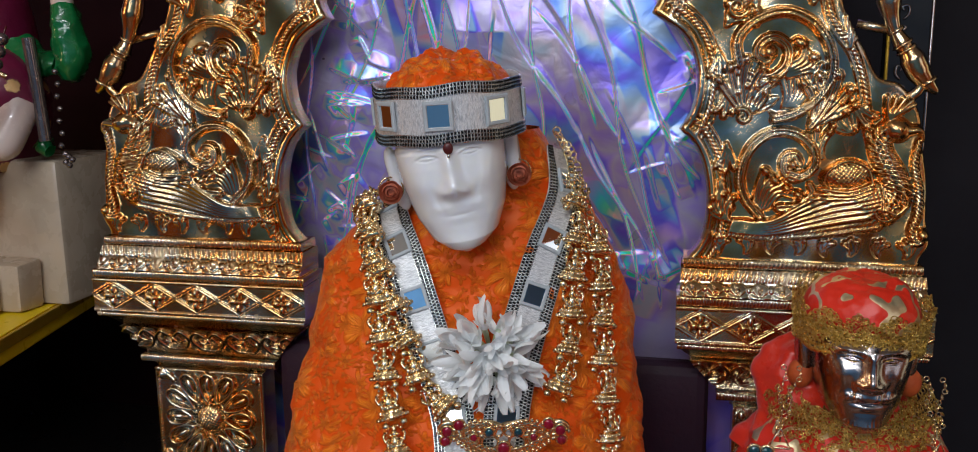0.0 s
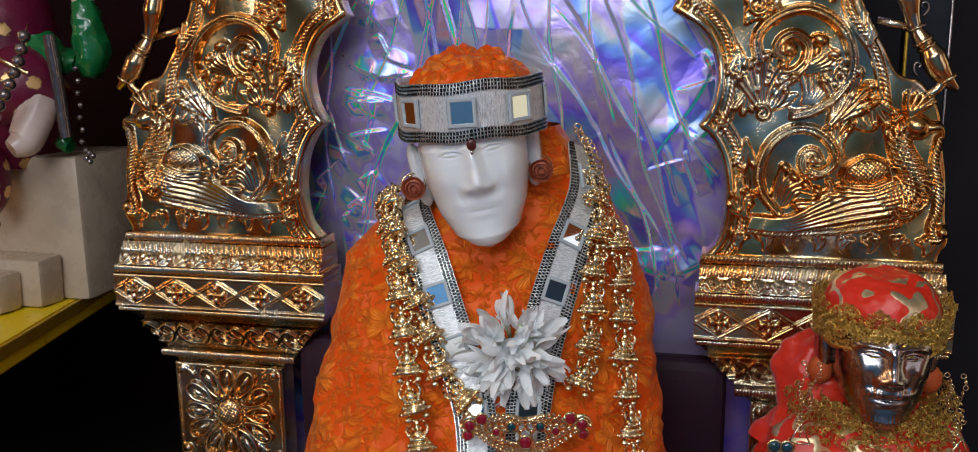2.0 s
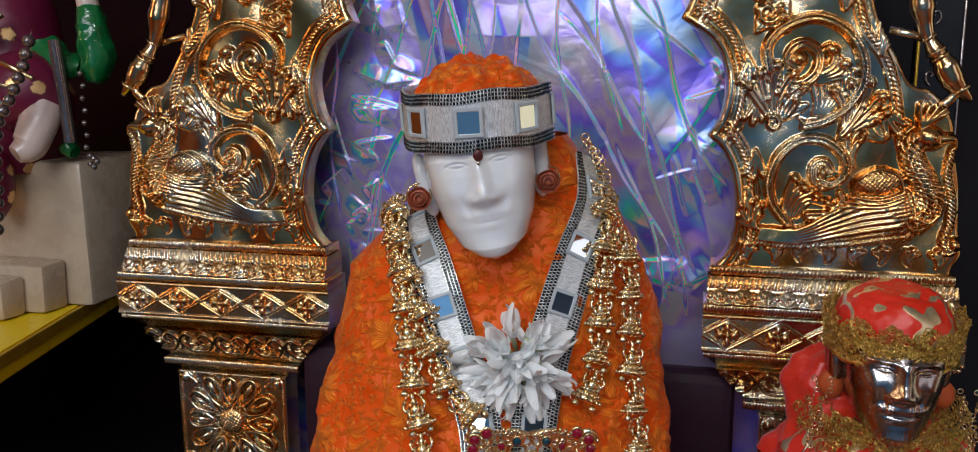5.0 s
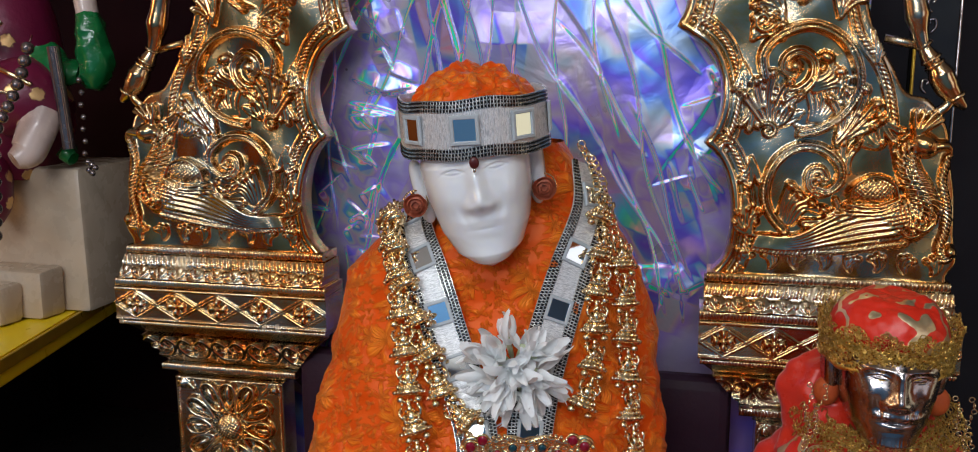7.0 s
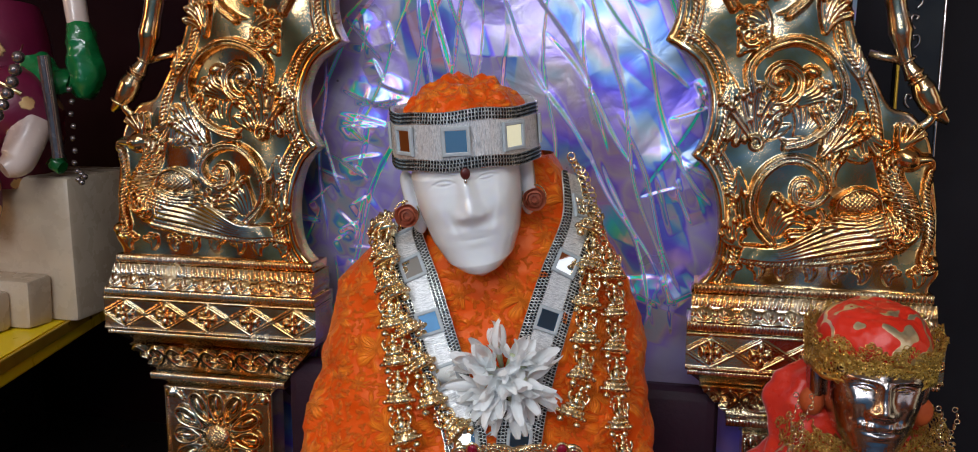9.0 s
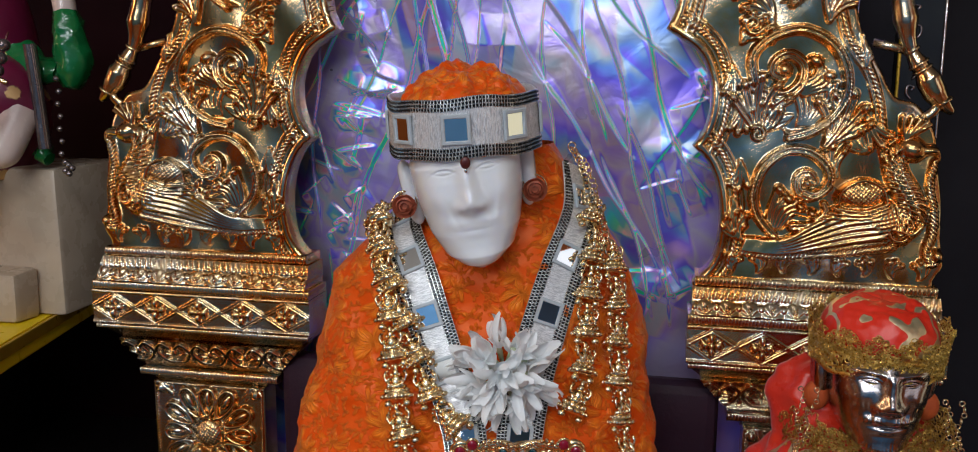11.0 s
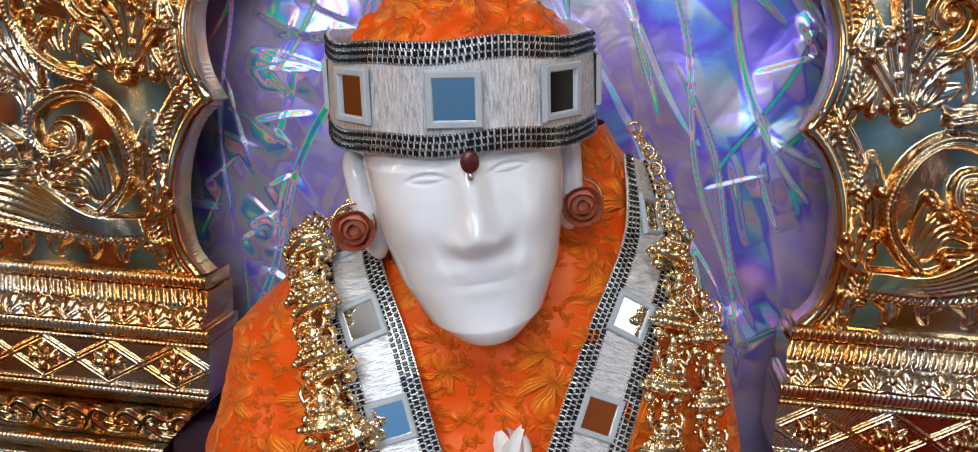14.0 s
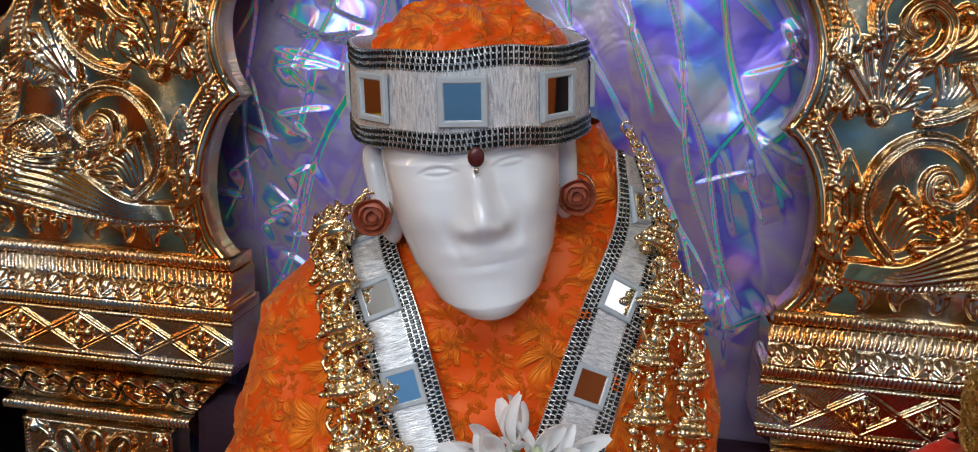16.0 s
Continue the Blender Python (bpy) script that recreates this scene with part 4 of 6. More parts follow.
# ---- holographic foil behind the statue ----
def build_foil():
    """A thin film gathered at the top: long pleats that fan out, sharp creases and crumpled spots."""
    x = np.linspace(-0.285, 0.285, 520)
    z = np.linspace(ALTAR + 0.002, 1.46, 600)
    X, Z = np.meshgrid(x, z)
    rnd = random.Random(11)
    H = 0.005 * np.sin(X * 9 + 1) * np.sin(Z * 7) + 0.003 * np.sin(X * 21 + Z * 9) * np.sin(Z * 15 + 2)

    def crease(x0, z0, x1, z1, wide, high, lean=0.0):
        """A straight fold: steep on one flank, shallow on the other."""
        nonlocal H
        L = math.hypot(x1 - x0, z1 - z0)
        dx, dz = (x1 - x0) / L, (z1 - z0) / L
        u = (X - x0) * dx + (Z - z0) * dz
        w = -(X - x0) * dz + (Z - z0) * dx
        w = w + 0.004 * np.sin(u * 40 + x0 * 90)
        f = np.clip(u / (0.25 * L), 0, 1) * np.clip((L - u) / (0.25 * L), 0, 1)
        left, right = wide * (1 + lean), wide * (1 - lean)
        k = np.clip(1 - np.where(w < 0, -w / left, w / right), 0, 1)
        H = H + high * k * f

    for k in range(20):
        a = radians(-146 + 112 * (k + rnd.uniform(-0.35, 0.35)) / 19)
        r0, r1 = rnd.uniform(0.10, 0.26), rnd.uniform(0.32, 0.62)
        crease(0.02 + r0 * math.cos(a), 1.58 + r0 * math.sin(a), 0.02 + r1 * math.cos(a), 1.58 + r1 * math.sin(a), rnd.uniform(0.010, 0.030), rnd.uniform(0.0015, 0.0038), rnd.choice((-0.9, 0.9)))
    # the strongest pleats
    crease(-0.079, 1.42, -0.075, 1.26, 0.010, 0.0016, 0.86)
    crease(-0.075, 1.42, -0.056, 1.28, 0.014, 0.0036, 0.70)
    crease(-0.058, 1.40, -0.028, 1.26, 0.010, 0.0016, -0.86)
    crease(-0.035, 1.41, 0.070, 1.225, 0.013, 0.0026, 0.86)
    crease(0.005, 1.41, 0.088, 1.26, 0.016, 0.0030, -0.88)
    crease(0.050, 1.40, 0.154, 1.285, 0.012, 0.0018, 0.86)
    crease(0.030, 1.34, 0.116, 1.22, 0.014, 0.0028, 0.84)
    crease(0.098, 1.27, 0.158, 1.11, 0.013, 0.0022, -0.86)
    crease(0.070, 1.24, 0.134, 1.12, 0.010, 0.0018, 0.84)
    crease(0.085, 1.23, 0.136, 1.08, 0.012, 0.0022, 0.86)
    crease(-0.175, 1.34, -0.180, 1.14, 0.010, 0.0016, 0.84)
    crease(0.175, 1.30, 0.118, 1.19, 0.010, 0.0014, 0.84)
    crease(0.180, 1.19, 0.138, 1.245, 0.010, 0.0015, -0.84)
    # crumpled spots
    for cx, cz, reach, many in ((-0.155, 1.18, 0.030, 10), (-0.120, 1.29, 0.035, 9), (-0.145, 1.235, 0.030, 9), (0.150, 1.22, 0.030, 10), (0.120, 1.12, 0.025, 7), (-0.150, 1.13, 0.025, 6), (0.165, 1.27, 0.03, 6)):
        for k in range(many):
            px, pz, a, L = cx + rnd.uniform(-reach, reach), cz + rnd.uniform(-reach, reach), rnd.uniform(0, 2 * math.pi), rnd.uniform(0.022, 0.060)
            crease(px, pz, px + L * math.cos(a), pz + L * math.sin(a), rnd.uniform(0.007, 0.016), rnd.uniform(0.0010, 0.0024), rnd.choice((-0.86, -0.7, 0.7, 0.86)))
    for k in range(45):
        px, pz, a, L = rnd.uniform(-0.27, 0.27), rnd.uniform(0.84, 1.42), rnd.uniform(0, 2 * math.pi), rnd.uniform(0.05, 0.14)
        crease(px, pz, px + L * math.cos(a), pz + L * math.sin(a), rnd.uniform(0.012, 0.035), rnd.uniform(-0.0020, 0.0024), rnd.uniform(-0.5, 0.5))
    Y = 0.852 - H
    rows, cols = X.shape
    idx = np.arange(rows * cols).reshape(rows, cols)
    q = np.stack([idx[:-1, :-1], idx[:-1, 1:], idx[1:, 1:], idx[1:, :-1]], axis=-1).reshape(-1, 4)
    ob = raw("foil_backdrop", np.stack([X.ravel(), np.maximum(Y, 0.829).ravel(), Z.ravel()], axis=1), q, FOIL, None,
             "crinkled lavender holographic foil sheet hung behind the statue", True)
    return tagged(ob, "", "foil sheet")


build_foil()


# ---- the marble statue and what it wears ----
STATUE = pose(0.0095, 0.657, 0.0, 0, 0, 13)
BODY_C = 0.040          # the body's axis lies behind the head's


def robe_shape(z):
    """Half width, front depth and sideways shift of the robe at height z."""
    zs = (0.80, 0.90, 0.98, 1.03, 1.07, 1.113, 1.15, 1.175, 1.20, 1.225, 1.245)
    a = (0.166, 0.152, 0.136, 0.130, 0.125, 0.118, 0.106, 0.088, 0.066, 0.050, 0.038)
    b = (0.170, 0.160, 0.128, 0.108, 0.090, 0.070, 0.060, 0.052, 0.044, 0.040, 0.036)
    c = (0.009, 0.009, 0.009, 0.009, 0.010, 0.012, 0.012, 0.018, 0.023, 0.027, 0.024)
    return tuple(float(np.interp(z, zs, q)) for q in (a, b, c))


def robe_point(angle, z, out=0.0):
    """angle 0 is the front; positive to +x. Local coordinates of the statue."""
    a, b, shift = robe_shape(z)
    s, c = math.sin(angle), math.cos(angle)
    x = shift + math.copysign(abs(s) ** 0.9, s) * (a + out)
    y = BODY_C - math.copysign(abs(c) ** 0.85, c) * ((b if c > 0 else 0.6 * b) + out)
    return Vector((x, y, z))


def robe_front(x, z, out=0.0):
    a, b, shift = robe_shape(z)
    s = max(-0.985, min(0.985, (x - shift) / a))
    ang = math.asin(math.copysign(abs(s) ** (1 / 0.9), s))
    p = robe_point(ang, z)
    e = 0.004
    px, pz = robe_point(ang + 0.04, z), robe_point(ang, z + e)
    nrm = (px - p).cross(pz - p)
    nrm.normalize()
    if nrm.y > 0:
        nrm = -nrm
    return p + out * nrm, nrm


def build_robe():
    nz, na = 150, 200
    verts, faces = [], []
    for j in range(nz + 1):
        z = ALTAR + 0.03 + (1.245 - ALTAR - 0.03) * j / nz
        for i in range(na):
            ang = 2 * math.pi * i / na
            side = abs(math.sin(ang))
            fold = 0.0022 * math.sin(7 * ang + 30 * z) * max(0.0, min(1.0, (1.12 - z) / 0.08))
            fold += 0.0045 * side * math.sin(85 * z + 5 * ang) * max(0.0, min(1.0, (1.06 - z) / 0.05))
            p = robe_point(ang, z)
            fold += 0.0055 * (noise.noise(p * 22) + 0.5 * noise.noise(p * 55)) + 0.0012 * noise.noise(p * 130)
            verts.append(robe_point(ang, z, fold))
    for j in range(nz):
        for i in range(na):
            a, b = j * na + i, j * na + (i + 1) % na
            faces.append((a, b, b + na, a + na))
    robe = empty("robe", "bright orange satin robe with embroidered flowers on the statue", "robe")
    robe.matrix_world = STATUE
    raw("robe_body", verts, faces, BROCADE, robe)
    for pts, rad in (([(-0.066, 0.036, 1.135), (-0.081, 0.022, 1.088), (-0.088, 0.004, 1.040), (-0.080, -0.036, 0.995), (-0.052, -0.078, 0.972), (-0.018, -0.102, 0.962)], [0.014, 0.026, 0.031, 0.033, 0.034, 0.026]),
                     ([(0.085, 0.036, 1.135), (0.096, 0.020, 1.088), (0.102, 0.002, 1.040), (0.096, -0.036, 0.995), (0.074, -0.080, 0.968), (0.042, -0.104, 0.957)], [0.014, 0.024, 0.029, 0.032, 0.034, 0.026])):
        p = smooth_path(pts, 10)
        rr = np.interp(np.linspace(0, len(pts) - 1, len(p)), range(len(pts)), rad)
        bm = tube(bmesh.new(), p, [float(r * (1 + 0.05 * math.sin(i * 0.9) + 0.03 * math.sin(i * 2.1))) for i, r in enumerate(rr)], 40)
        for v in bm.verts:
            v.co += 0.005 * noise.noise_vector(v.co * 30) + 0.0022 * noise.noise_vector(v.co * 80)
        part("sleeve", bm, BROCADE, robe, "orange embroidered sleeve with soft folds")
    return robe


build_robe()


def build_head(name, m, scale, material, label, moustache=0.0, lift=0.0105, eye_lift=0.0):
    """A plain carved head with ears on a neck, chin at z = -0.047, brow at z = 0.014."""
    nz, na = 200, 220
    zs = (-0.0475, -0.0445, -0.038, -0.024, -0.005, 0.010, 0.025, 0.045, 0.056, 0.062, 0.065)
    half = (0.006, 0.0158, 0.0238, 0.0305, 0.0350, 0.0364, 0.0368, 0.0360, 0.027, 0.014, 0.003)
    front = (0.046, 0.051, 0.0545, 0.0545, 0.0540, 0.0535, 0.0520, 0.0440, 0.034, 0.018, 0.004)
    back = (0.002, 0.004, 0.010, 0.024, 0.036, 0.042, 0.046, 0.048, 0.038, 0.020, 0.004)
    verts, faces = [], []

    def g(x, z, cx, cz, sx, sz):
        return math.exp(-((x - cx) / sx) ** 2 - ((z - cz) / sz) ** 2)

    for j in range(nz + 1):
        f = j / nz
        z = -0.0475 + 0.1125 * f
        a, fr, bk = (float(np.interp(z, zs, q)) for q in (half, front, back))
        tuck = 1 - 0.22 * max(0.0, min(1.0, (z - 0.020) / 0.02))
        a, fr, bk = a * tuck, fr * tuck, bk * tuck
        for i in range(na):
            ang = 2 * math.pi * i / na
            s, c = math.sin(ang), math.cos(ang)
            x = a * math.copysign(abs(s) ** 0.86, s)
            if c > 0:
                y = -fr * abs(c) ** 0.62
                q = z - lift
                d = 0.0078 * g(x, q, 0, -0.0130, 0.0062, 0.0070) + 0.0054 * g(x, q, 0, 0.001, 0.0048, 0.013)
                deep = 1.0 if moustache else 0.55
                for sd in (1, -1):
                    e, w = q - eye_lift, x - sd * 0.0138
                    d += 0.0032 * g(x, q, sd * 0.0066, -0.0155, 0.0036, 0.0036)
                    d -= deep * 0.0040 * g(x, e, sd * 0.0138, 0.0030, 0.0078, 0.0050)
                    d += deep * 0.0026 * g(x, e, sd * 0.0138, 0.0026, 0.0055, 0.0030)
                    d -= 0.0016 * g(x, e + 0.0014 * (w / 0.006) ** 2, sd * 0.0138, 0.0036, 0.0062, 0.0006)
                    d -= 0.0012 * g(x, e - 0.0010 * (w / 0.006) ** 2, sd * 0.0138, 0.0006, 0.0058, 0.0006)
                    d += 0.0007 * g(x, e + 0.0016 * (w / 0.006) ** 2, sd * 0.0138, 0.0052, 0.0068, 0.0009)
                    d += (0.0026 if moustache else 0.0012) * g(x, e + 0.0020 * (w / 0.009) ** 2, sd * 0.0138, 0.0098, 0.0095, 0.0020)
                    d += 0.0022 * g(x, q, sd * 0.0205, -0.0100, 0.0075, 0.0075)
                    d -= (0.0016 if moustache else 0.0008) * g(x - sd * 0.3 * (q + 0.02), q, sd * 0.0125, -0.0210, 0.0022, 0.0075)
                    d += 0.0010 * g(x, q, sd * 0.0090, -0.0260, 0.0085, 0.0030)
                lip = 1.0 if moustache else 0.35
                d += lip * (0.0008 * g(x, q, 0, -0.0290, 0.0080, 0.0016) - 0.0008 * g(x, q, 0, -0.0312, 0.0085, 0.0007) + 0.0010 * g(x, q, 0, -0.0338, 0.0065, 0.0018))
                d -= lip * 0.0006 * g(x, q, 0, -0.0380, 0.0080, 0.0020)
                d += 0.0018 * g(x, z, 0, -0.0405, 0.0150, 0.0060)
                if moustache:
                    for sd in (1, -1):
                        d += moustache * g(x, q, sd * 0.0085, -0.0255, 0.0075, 0.0026) * (1 + 0.35 * math.sin(1800 * x))
                    d -= 0.0014 * g(x, q, 0, -0.0305, 0.0080, 0.0014)
                    d += 0.5 * moustache * g(x, z, 0, -0.043, 0.015, 0.007) * math.sin(2200 * x)
                y -= d * min(1.0, 3 * c)
            else:
                y = bk * abs(c) ** 0.8
            verts.append(Vector((x, y, min(z, 0.050))))
    for j in range(nz):
        for i in range(na):
            a, b = j * na + i, j * na + (i + 1) % na
            faces.append((a, b, b + na, a + na))
    faces.append(tuple(range(na))[::-1])
    faces.append(tuple(nz * na + i for i in range(na)))
    # ears
    for sd in (1, -1):
        n0 = len(verts)
        nu, nv = 24, 16
        for j in range(nv + 1):
            for i in range(nu):
                th, ph = math.pi * j / nv, 2 * math.pi * i / nu
                px, py, pz = math.sin(th) * math.cos(ph), math.sin(th) * math.sin(ph), math.cos(th)
                dent = 0.35 * math.exp(-((pz - 0.1) / 0.5) ** 2 - ((py + 0.2) / 0.5) ** 2) if px * sd > 0 else 0
                verts.append(Vector((sd * 0.0395 + 0.0075 * px * (1 - dent) + sd * 0.002 * pz, -0.002 + 0.0115 * py, 0.000 + 0.0225 * pz * (1 - 0.12 * py))))
        for j in range(nv):
            for i in range(nu):
                a, b = n0 + j * nu + i, n0 + j * nu + (i + 1) % nu
                faces.append((a, a + nu, b + nu, b))
    # neck
    n0 = len(verts)
    for j in range(9):
        for i in range(32):
            ang = 2 * math.pi * i / 32
            r = 0.026 + 0.006 * (1 - j / 8)
            verts.append(Vector((r * math.sin(ang), 0.012 - r * math.cos(ang), -0.085 + 0.075 * j / 8)))
    for j in range(8):
        for i in range(32):
            a, b = n0 + j * 32 + i, n0 + j * 32 + (i + 1) % 32
            faces.append((a, b, b + 32, a + 32))
    ob = raw(name, [scale * v for v in verts], faces, material, None, label)
    ob.matrix_world = m
    return tagged(ob, "", "statue")


HEAD = STATUE @ pose(0.0, 0.0, 1.221, 4, -4, 0)
build_head("marble_statue", HEAD @ pose(0.0005, 0, 0, 0, -6.5, 0), 1.0, WHITE_MARBLE, "polished white marble statue head with downcast face", 0.0, 0.0105, 0.0045)


def wrap_cloth(name, m, a, b, base, top, material, label, seed, lift=0.012, category="head cloth"):
    """A bunched cloth on a crown of the head: dome with knots and folds."""
    nz, na = 60, 120
    verts, faces = [], []
    for j in range(nz + 1):
        f = j / nz
        r = math.cos(f * math.pi / 2) ** 0.55
        for i in range(na):
            ang = 2 * math.pi * i / na
            x, y = a * r * math.sin(ang), -b * r * math.cos(ang)
            z = base + (top - base) * math.sin(f * math.pi / 2) ** 0.9
            p = Vector((x * 60 + seed, y * 60, z * 40))
            d = lift * (0.5 * noise.noise(p * 0.8) + 0.35 * noise.noise(p * 1.8) + 0.2 * noise.noise(p * 4))
            verts.append((x * (1 + d * 9), y * (1 + d * 9), z + d * 0.9 * f))
    for j in range(nz):
        for i in range(na):
            p, q = j * na + i, j * na + (i + 1) % na
            faces.append((p, q, q + na, p + na))
    ob = raw(name, verts, faces, material, None, label)
    ob.matrix_world = m
    return tagged(ob, "", category)


turban = wrap_cloth("head_cloth", HEAD, 0.0455, 0.0500, 0.024, 0.0735, BROCADE, "bunched orange embroidered head cloth tucked into the band", 3.0, 0.016)


# ribbons with beaded edges and set mirrors
def strip(name, rail_a, rail_b, material, parent, thick=0.0012, across=8):
    """A ribbon between two rails of (point, normal)."""
    verts, uvs, faces = [], [], []
    s = 0.0
    for i, ((p, n), (q, m)) in enumerate(zip(rail_a, rail_b)):
        if i:
            s += (p - rail_a[i - 1][0]).length
        for k in range(across + 1):
            f = k / across
            v = p.lerp(q, f)
            verts.append(v + n.lerp(m, f) * thick)
            uvs.append((s, f * (q - p).length))
        for k in range(across, -1, -1):
            f = k / across
            verts.append(p.lerp(q, f))
            uvs.append((s, f * (q - p).length))
    c = 2 * (across + 1)
    for i in range(len(rail_a) - 1):
        for k in range(c):
            faces.append((i * c + k, i * c + (k + 1) % c, (i + 1) * c + (k + 1) % c, (i + 1) * c + k))
    return raw(name, verts, faces, material, parent, "", True, uvs)


BEAD_V = [(-1, -1, 0), (1, -1, 0), (1, 1, 0), (-1, 1, 0), (-0.55, -0.55, 1), (0.55, -0.55, 1), (0.55, 0.55, 1), (-0.55, 0.55, 1)]
BEAD_F = [(4, 5, 6, 7), (0, 1, 5, 4), (1, 2, 6, 5), (2, 3, 7, 6), (3, 0, 4, 7)]


def bead_rows(name, rail_a, rail_b, lanes, pitch, size, material, parent):
    """Rows of faceted beads sewn along a ribbon, at the given fractions of its width."""
    verts, faces = [], []
    rnd = random.Random(len(rail_a))
    for lane in lanes:
        line = [(p.lerp(q, lane), n.lerp(m, lane).normalized()) for (p, n), (q, m) in zip(rail_a, rail_b)]
        carry = 0.0
        for (p, n), (q, m) in zip(line[:-1], line[1:]):
            d = q - p
            L = d.length
            if L < 1e-6:
                continue
            t = d / L
            w = n.cross(t).normalized()
            while carry < L:
                c = p + t * carry + n * 0.0013
                k = size * rnd.uniform(0.85, 1.1)
                n0 = len(verts)
                verts += [c + t * (a * k) + w * (b * k) + n * (h * k * 0.9) for a, b, h in BEAD_V]
                faces += [tuple(n0 + e for e in f) for f in BEAD_F]
                carry += pitch
            carry -= L
    ob = raw(name, verts, faces, material, parent, "", False)
    return tagged(ob, kind="stuff")


def set_mirror(parent, at, along, normal, size):
    """A square mirror in a rounded grey frame."""
    n = Vector(normal).normalized()
    t = Vector(along)
    t = (t - n * t.dot(n)).normalized()
    w = n.cross(t)
    m = Matrix((t, w, n)).transposed().to_4x4()
    m.translation = Vector(at) + n * 0.0012
    bm = bmesh.new()
    o, i, hgt = size * 0.69, size * 0.50, size * 0.15
    prof = [(o, 0), (o, hgt * 0.7), (o * 0.94, hgt), (i * 1.06, hgt), (i, hgt * 0.8), (i, 0)]
    rings = []
    for r, h in prof:
        rings.append([bm.verts.new(m @ Vector((sx * r, sy * r, h))) for sx, sy in ((-1, -1), (1, -1), (1, 1), (-1, 1))])
    for a, b in zip(rings[:-1], rings[1:]):
        for k in range(4):
            bm.faces.new((a[k], a[(k + 1) % 4], b[(k + 1) % 4], b[k]))
    bmesh.ops.recalc_face_normals(bm, faces=bm.faces)
    fr = part("mirror_frame", bm, GREY_PLASTIC, parent, "pale grey square mirror frame", smooth=False)
    bm = bmesh.new()
    box(bm, -i, i, -i, i, 0.0, hgt * 0.45)
    bmesh.ops.transform(bm, matrix=m, verts=bm.verts)
    part("mirror", bm, MIRROR, fr, "small square mirror", smooth=False)


def build_headband():
    band = empty("headband", "silver ribbon headband with beaded edges and square mirrors", "headband")
    band.matrix_world = HEAD @ pose(0, 0.001, 0.0415, -1, 0, 0)
    n = 120

    def rail(z, k):
        out = []
        for i in range(n + 1):
            a = 2 * math.pi * i / n
            wob = 0.0008 * math.sin(3 * a + 1) + 0.0006 * math.sin(7 * a)
            r = Vector(((0.0485 + k) * math.sin(a), -(0.0545 + k) * math.cos(a), z + wob))
            out.append((r, Vector((math.sin(a) / 0.0485, -math.cos(a) / 0.0545, 0)).normalized()))
        return out

    lo, hi = rail(-0.0185, 0.0004), rail(0.0185, -0.0006)
    strip("ribbon", lo, hi, LAME, band)
    for f in (0.0, 0.80):
        bead_rows("bead_edging", lo, hi, (f + 0.005, f + 0.067, f + 0.132, f + 0.195), 0.0011, 0.00040, BEADS_LIGHT, band)
        bead_rows("bead_edging", lo, hi, (f + 0.036, f + 0.100, f + 0.164), 0.0021, 0.00082, BEADS_DARK, band)
    for a in (-101, -50, -6, 38, 84, 130, 180):
        s, c = math.sin(radians(a)), math.cos(radians(a))
        set_mirror(band, (0.0485 * s, -0.0545 * c, 0.0), (c * 0.0485, s * 0.0545, 0), (s / 0.0485, -c / 0.0545, 0.0), 0.0135)


build_headband()


def build_lapel(label, inner, outer, mirrors):
    lap = empty("ribbon_border", label, "ribbon")
    lap.matrix_world = STATUE
    pi, po = smooth_path(inner, 8), smooth_path(outer, 8)
    ra = [robe_front(x, z, 0.0035) for x, z in pi]
    rb = [robe_front(x, z, 0.0035) for x, z in po]
    strip("ribbon", ra, rb, LAME, lap)
    for f in (0.0, 0.74):
        bead_rows("bead_edging", ra, rb, (f + 0.005, f + 0.085, f + 0.168, f + 0.250), 0.0012, 0.00044, BEADS_LIGHT, lap)
        bead_rows("bead_edging", ra, rb, (f + 0.045, f + 0.127, f + 0.209), 0.0022, 0.00088, BEADS_DARK, lap)
    for f in mirrors:
        i = int(f * (len(ra) - 1))
        p, n = ra[i][0].lerp(rb[i][0], 0.50), ra[i][1]
        n = (n + rb[i][1]).normalized()
        if n.dot(Vector((0, -1, 0))) < 0:
            n = -n
        set_mirror(lap, p, ra[min(i + 1, len(ra) - 1)][0] - ra[i - 1][0], n, 0.0125)
    return lap


build_lapel("silver ribbon border with mirrors, falling down the robe front",
            [(-0.026, 1.215), (-0.032, 1.195), (-0.0200, 1.162), (-0.0045, 1.115), (0.004, 1.090), (0.012, 1.06), (0.012, 1.00), (0.010, 0.93)],
            [(-0.049, 1.211), (-0.057, 1.188), (-0.0480, 1.153), (-0.0320, 1.106), (-0.022, 1.080), (-0.014, 1.05), (-0.014, 1.00), (-0.016, 0.93)], (0.155, 0.262, 0.365, 0.49, 0.7))
build_lapel("silver ribbon border with mirrors, crossing the chest of the robe",
            [(0.062, 1.232), (0.0625, 1.202), (0.0475, 1.166), (0.0335, 1.126), (0.024, 1.096), (0.018, 1.06), (0.016, 1.00), (0.014, 0.93)],
            [(0.081, 1.225), (0.0875, 1.195), (0.0750, 1.156), (0.0620, 1.115), (0.052, 1.082), (0.046, 1.05), (0.042, 1.00), (0.040, 0.93)], (0.12, 0.262, 0.375, 0.52, 0.7))


# ---- jewellery of the marble statue ----
TO_STATUE = STATUE.inverted()


